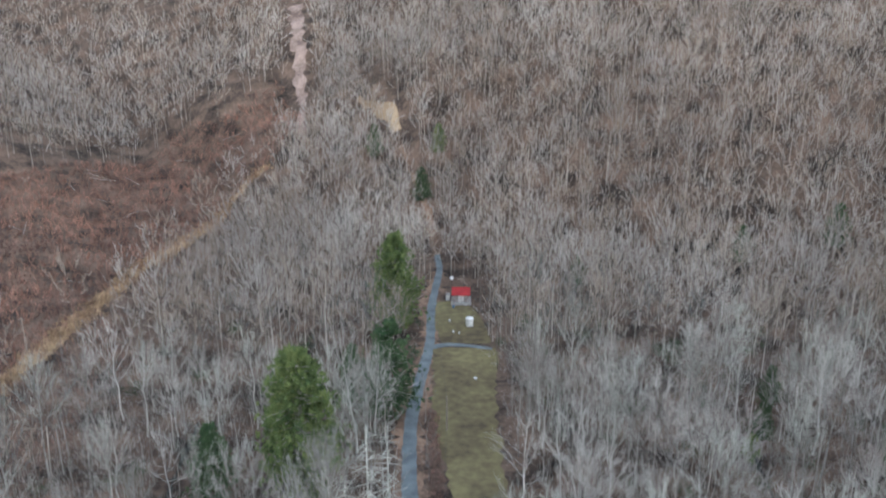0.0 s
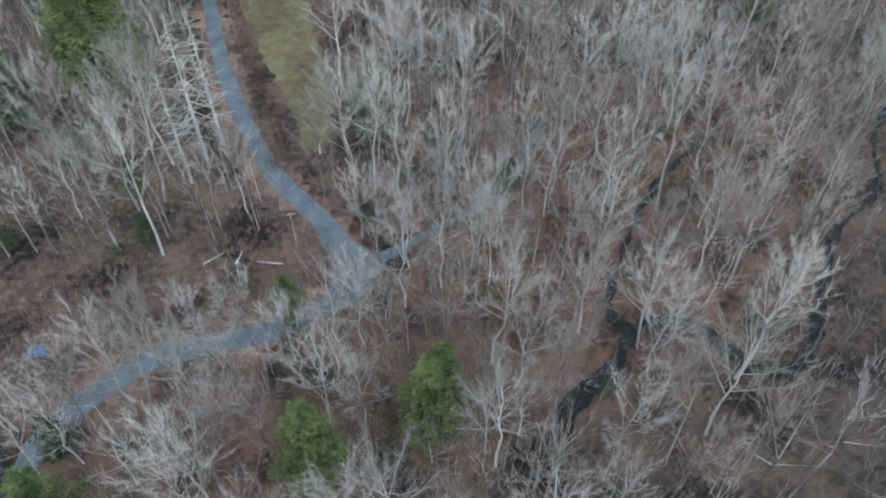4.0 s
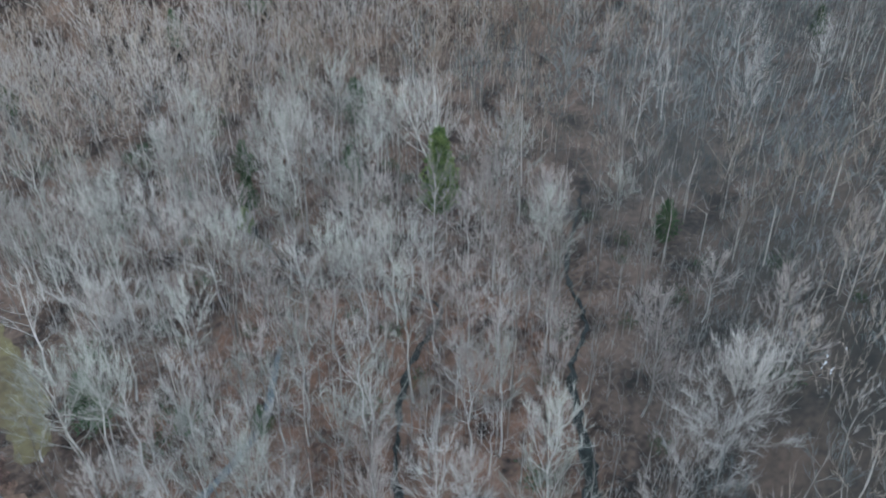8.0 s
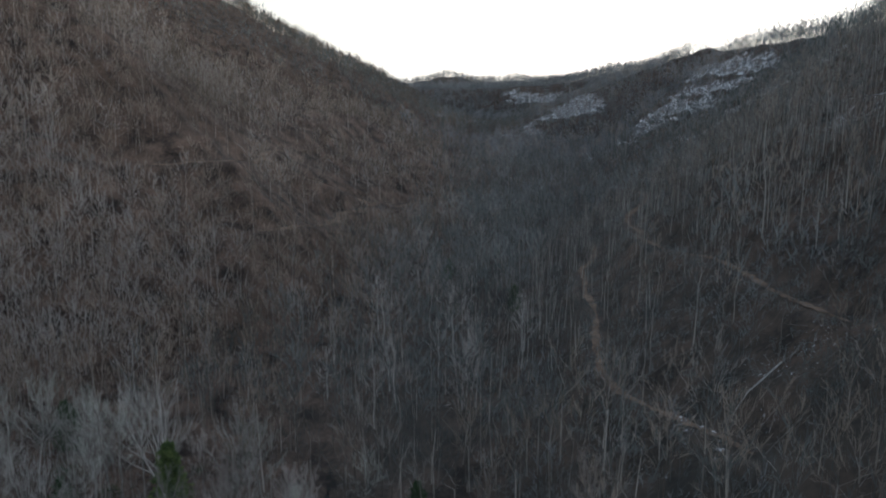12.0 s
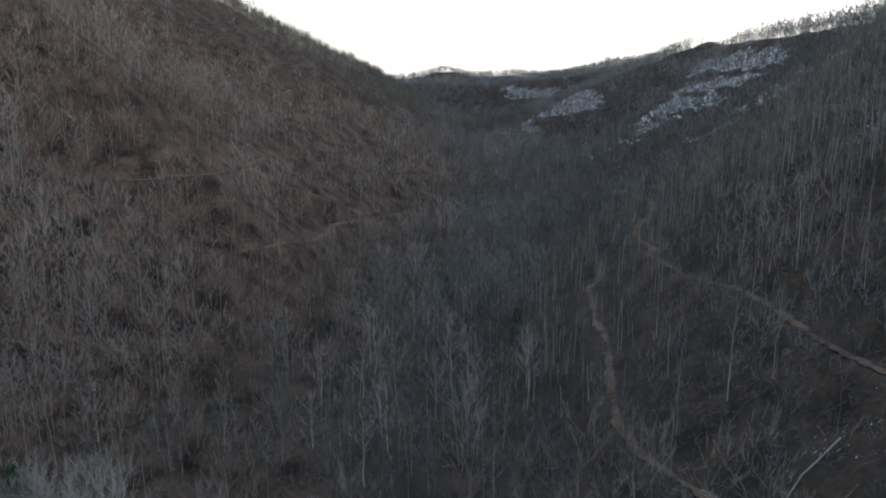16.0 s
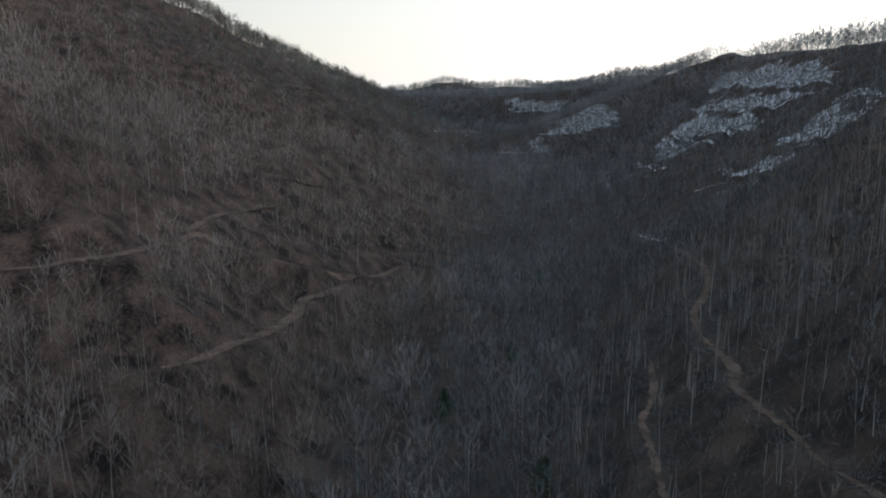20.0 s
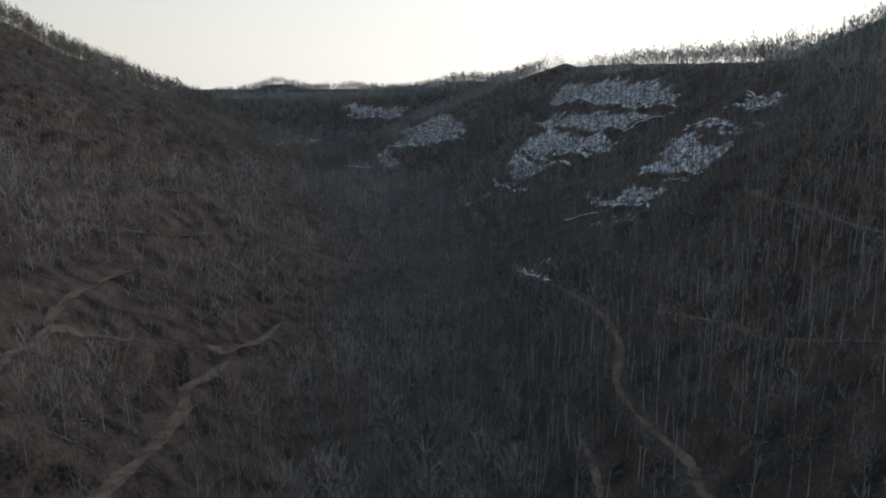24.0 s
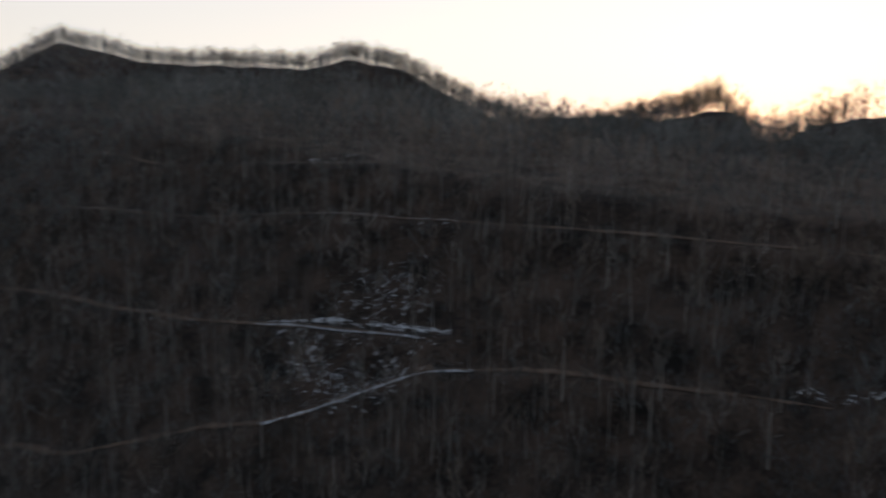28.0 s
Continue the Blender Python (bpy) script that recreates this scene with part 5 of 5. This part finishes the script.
for wx in (-1.45, 1.45):
    part_of("front_wall", box(wx, -1.9, 1.35, 1.36, 0.14, 2.5), GREY_BOARD)
part_of("door", box(0, -1.92, 1.25, 1.5, 0.08, 2.3), WHITE_PAINT, "pale weathered door")
front = part_of("roof_panel", slab([(-2.6, -2.6, 2.45), (2.6, -2.6, 2.45), (2.6, 0.25, 3.75), (-2.6, 0.25, 3.75)], 0.07), RED_METAL, "red ribbed metal roofing")
back = part_of("roof_panel", slab([(-2.6, 0.27, 3.75), (2.6, 0.27, 3.75), (2.6, 2.9, 2.5), (-2.6, 2.9, 2.5)], 0.07), RED_METAL, "red ribbed metal roofing")
for k in range(9):
    x = -2.5 + k * 0.625
    rib = solid("rib", slab([(x - 0.03, -2.6, 2.53), (x + 0.03, -2.6, 2.53), (x + 0.03, 0.25, 3.83), (x - 0.03, 0.25, 3.83)], 0.06), RED_METAL, front)
part_of("ridge_cap", box(0, 0.26, 3.86, 5.3, 0.4, 0.06), RED_METAL)
part_of("chimney_pipe", post(0.9, 0.9, 3.2, 4.6, 0.11, 0.11), WIRE, "dark stove pipe")
for px in (-2.4, 0, 2.4):
    part_of("porch_post", box(px, -3.4, 1.2, 0.13, 0.13, 2.2), GREY_BOARD)
part_of("porch_rail", box(0, -3.4, 1.0, 4.9, 0.08, 0.1), GREY_BOARD)

tank = tagged(new("water_tank"), "round white water tank with dark bands on the lawn", "water tank")
tank.matrix_basis = pose(15.6, 183, level(15.6, 183))
solid("tank_wall", post(0, 0, 0.0, 2.3, 1.0, 1.0, 28), WHITE_PAINT, tank)
solid("tank_roof", post(0, 0, 2.302, 2.7, 1.07, 0.15, 28), WHITE_PAINT, tank)
for z in (0.35, 0.95, 1.55):
    solid("band", post(0, 0, z, z + 0.09, 1.025, 1.025, 28), GREY_BOARD, tank, "grey band")
solid("hatch", post(0, 0, 2.65, 2.85, 0.25, 0.22, 14), GREY_BOARD, tank)

gas = tagged(new("storage_box"), "pale grey upright storage box beside the shed", "storage box")
gas.matrix_basis = pose(11.0, 201.5, level(11.0, 201.5))
solid("body", box(0, 0, 0.8, 1.1, 1.5, 1.6), WHITE_PAINT, gas, bevel=0.04)
solid("lid", box(0, 0, 1.66, 1.2, 1.6, 0.1), GREY_BOARD, gas)
dish = tagged(new("satellite_dish"), "small white satellite dish on a post behind the shed", "satellite dish")
dish.matrix_basis = pose(12.6, 211, level(12.6, 211))
solid("mast", post(0, 0, -0.2, 3.0, 0.06, 0.06), WIRE, dish)
solid("reflector", lambda bm: bmesh.ops.create_cone(bm, cap_ends=True, segments=20, radius1=0.55, radius2=0.2, depth=0.22, matrix=pose(0, -0.15, 3.1, 60)), WHITE_PAINT, dish)
barrel = tagged(new("barrel"), "blue plastic barrel in front of the red shed", "barrel")
barrel.matrix_basis = pose(12.2, 195.6, level(12.2, 195.6))
solid("drum", post(0, 0, 0, 0.9, 0.3, 0.3, 16), BLUE_TARP, barrel)
solid("rim", post(0, 0, 0.901, 0.95, 0.315, 0.315, 16), BLUE_TARP, barrel)
for x, y, sx, sy, sz in ((14.6, 154, 0.7, 0.4, 0.3), (11.2, 179, 0.5, 0.35, 0.35), (12.6, 178.4, 0.35, 0.3, 0.25), (10.6, 186, 0.5, 0.5, 0.6)):
    bit = tagged(new("bucket"), "small white plastic tub lying in the grass", "tub", "tubs in the grass")
    bit.matrix_basis = pose(x, y, level(x, y) + 0.05, 0, 0, x * 40)
    solid("tub", post(0, 0, 0, sz, sx * 0.45, sx * 0.55, 14), WHITE_PAINT, bit)
    solid("rim", post(0, 0, sz + 0.001, sz + 0.04, sx * 0.6, sx * 0.6, 14), WHITE_PAINT, bit)
tarp = tagged(new("tarpaulin"), "crumpled blue tarpaulin among the trees", "tarpaulin")
tarp.matrix_basis = pose(-31, 65, level(-31, 65))


def crumple(bm):
    g = [[bm.verts.new((i * 0.4 - 1.2, j * 0.4 - 1.0, 0.15 + 0.9 * math.exp(-((i - 3) ** 2 + (j - 2) ** 2) / 4) + random.uniform(0, 0.12))) for j in range(6)] for i in range(7)]
    for i in range(6):
        for j in range(5):
            bm.faces.new((g[i][j], g[i + 1][j], g[i + 1][j + 1], g[i][j + 1]))


solid("sheet", crumple, BLUE_TARP, tarp)

POLES = [(7.1, 133, 7.6), (3.2, 70.5, 8.2), (-52, 75, 8.2), (-86, 252, 10.5), (-91, 171, 9.5), (-58, 305, 9.5), (6.5, 215, 8.0)]
for x, y, h in POLES:
    pl = tagged(new("utility_pole"), "weathered wooden utility pole with a short crossarm" if h > 8 else "plain weathered wooden pole at the edge of the field", "utility pole", "wooden poles")
    pl.matrix_basis = pose(x, y, level(x, y))
    solid("shaft", post(0, 0, -0.5, h, 0.16, 0.10), POLE_WOOD, pl)
    if h > 8:
        solid("crossarm", box(0, 0.12, h - 0.5, 1.6, 0.1, 0.12), POLE_WOOD, pl)
        for k in (-0.7, 0.7):
            solid("insulator", post(k, 0.12, h - 0.44, h - 0.28, 0.05, 0.04, 8), WIRE, pl)


def cable(p, q, sag, name="overhead_cable"):
    """One sagging tube between two points."""
    p, q, n = np.array(p), np.array(q), 5
    u = np.linspace(0, 1, 17)[:, None]
    line = p * (1 - u) + q * u - np.array((0, 0, sag)) * 4 * u * (1 - u)
    d = (q - p)[:2] / np.linalg.norm((q - p)[:2])
    ring = [math.tau * k / n for k in range(n)]
    verts = np.concatenate([[c + 0.022 * np.array((-d[1] * math.cos(a), d[0] * math.cos(a), math.sin(a))) for a in ring] for c in line])
    faces = [(r * n + k, r * n + (k + 1) % n, (r + 1) * n + (k + 1) % n, (r + 1) * n + k) for r in range(len(line) - 1) for k in range(n)]
    return tagged(mesh_object(name, verts, faces, WIRE), "thin dark overhead cable between wooden poles", "cable", "overhead cables")


for k in (-0.7, 0.7):
    cable((3.2 + k * 0.2, 70.5 + k, level(3.2, 70.5) + 7.8), (-52, 75 + k, level(-52, 75) + 7.8), 1.2)
cable((7.1, 133, level(7.1, 133) + 7.4), (6.5, 215, level(6.5, 215) + 7.6), 1.6)
cable((3.2, 70.5, level(3.2, 70.5) + 7.7), (7.1, 133, level(7.1, 133) + 7.4), 1.2)

# felled trunks by the lane and on the logged slope that stand out singly
FELLED = [(-9.5, 72.5, 3.2, 20), (-5.2, 71.2, 2.2, 60), (-2.5, 70.6, 3.6, -25), (10.5, 89, 2.2, 80), (133, 0.5, 9, 138), (233, 143, 9, 75), (262, 196, 12, 150), (270, 205, 9, -20), (300, 60, 9, 20), (150, 10, 8, 170), (-150, 230, 14, 20), (-138, 236, 8, 70), (-120, 200, 10, 35), (-105, 285, 9, 60)]
for x, y, l, turn in FELLED:
    b = Buf()
    a = radians(turn)
    n = 4
    px, py = x + np.cos(a) * l * np.linspace(0, 1, n + 1), y + np.sin(a) * l * np.linspace(0, 1, n + 1)
    pz = height(px, py) + (0.75 if l > 11 and x > 0 else 0.22)
    for k in range(n):
        b.tube((px[k], py[k], pz[k]), (px[k + 1], py[k + 1], pz[k + 1]), 0.15 * (1 - k / 8), 0.15 * (1 - (k + 1) / 8), 8)
    log = tagged(new("fallen_log"), "pale barkless fallen trunk lying on the leafy ground", "log", "fallen logs")
    part("stem", b, PALE_BARK if l < 5 or turn in (138, 140) else DEADWOOD, log)
    rr = np.random.RandomState(int(l * 10))
    for _ in range(6):
        k = rr.randint(1, n + 1)
        p = np.array((px[k], py[k], pz[k]))
        c = Buf()
        c.tube(p, p + rr.normal(size=3) * (0.7, 0.7, 0.5) * l * 0.09 + np.array((0, 0, 0.3)), 0.06, 0.02, 4)
        part("branch_stub", c, DEADWOOD, log)
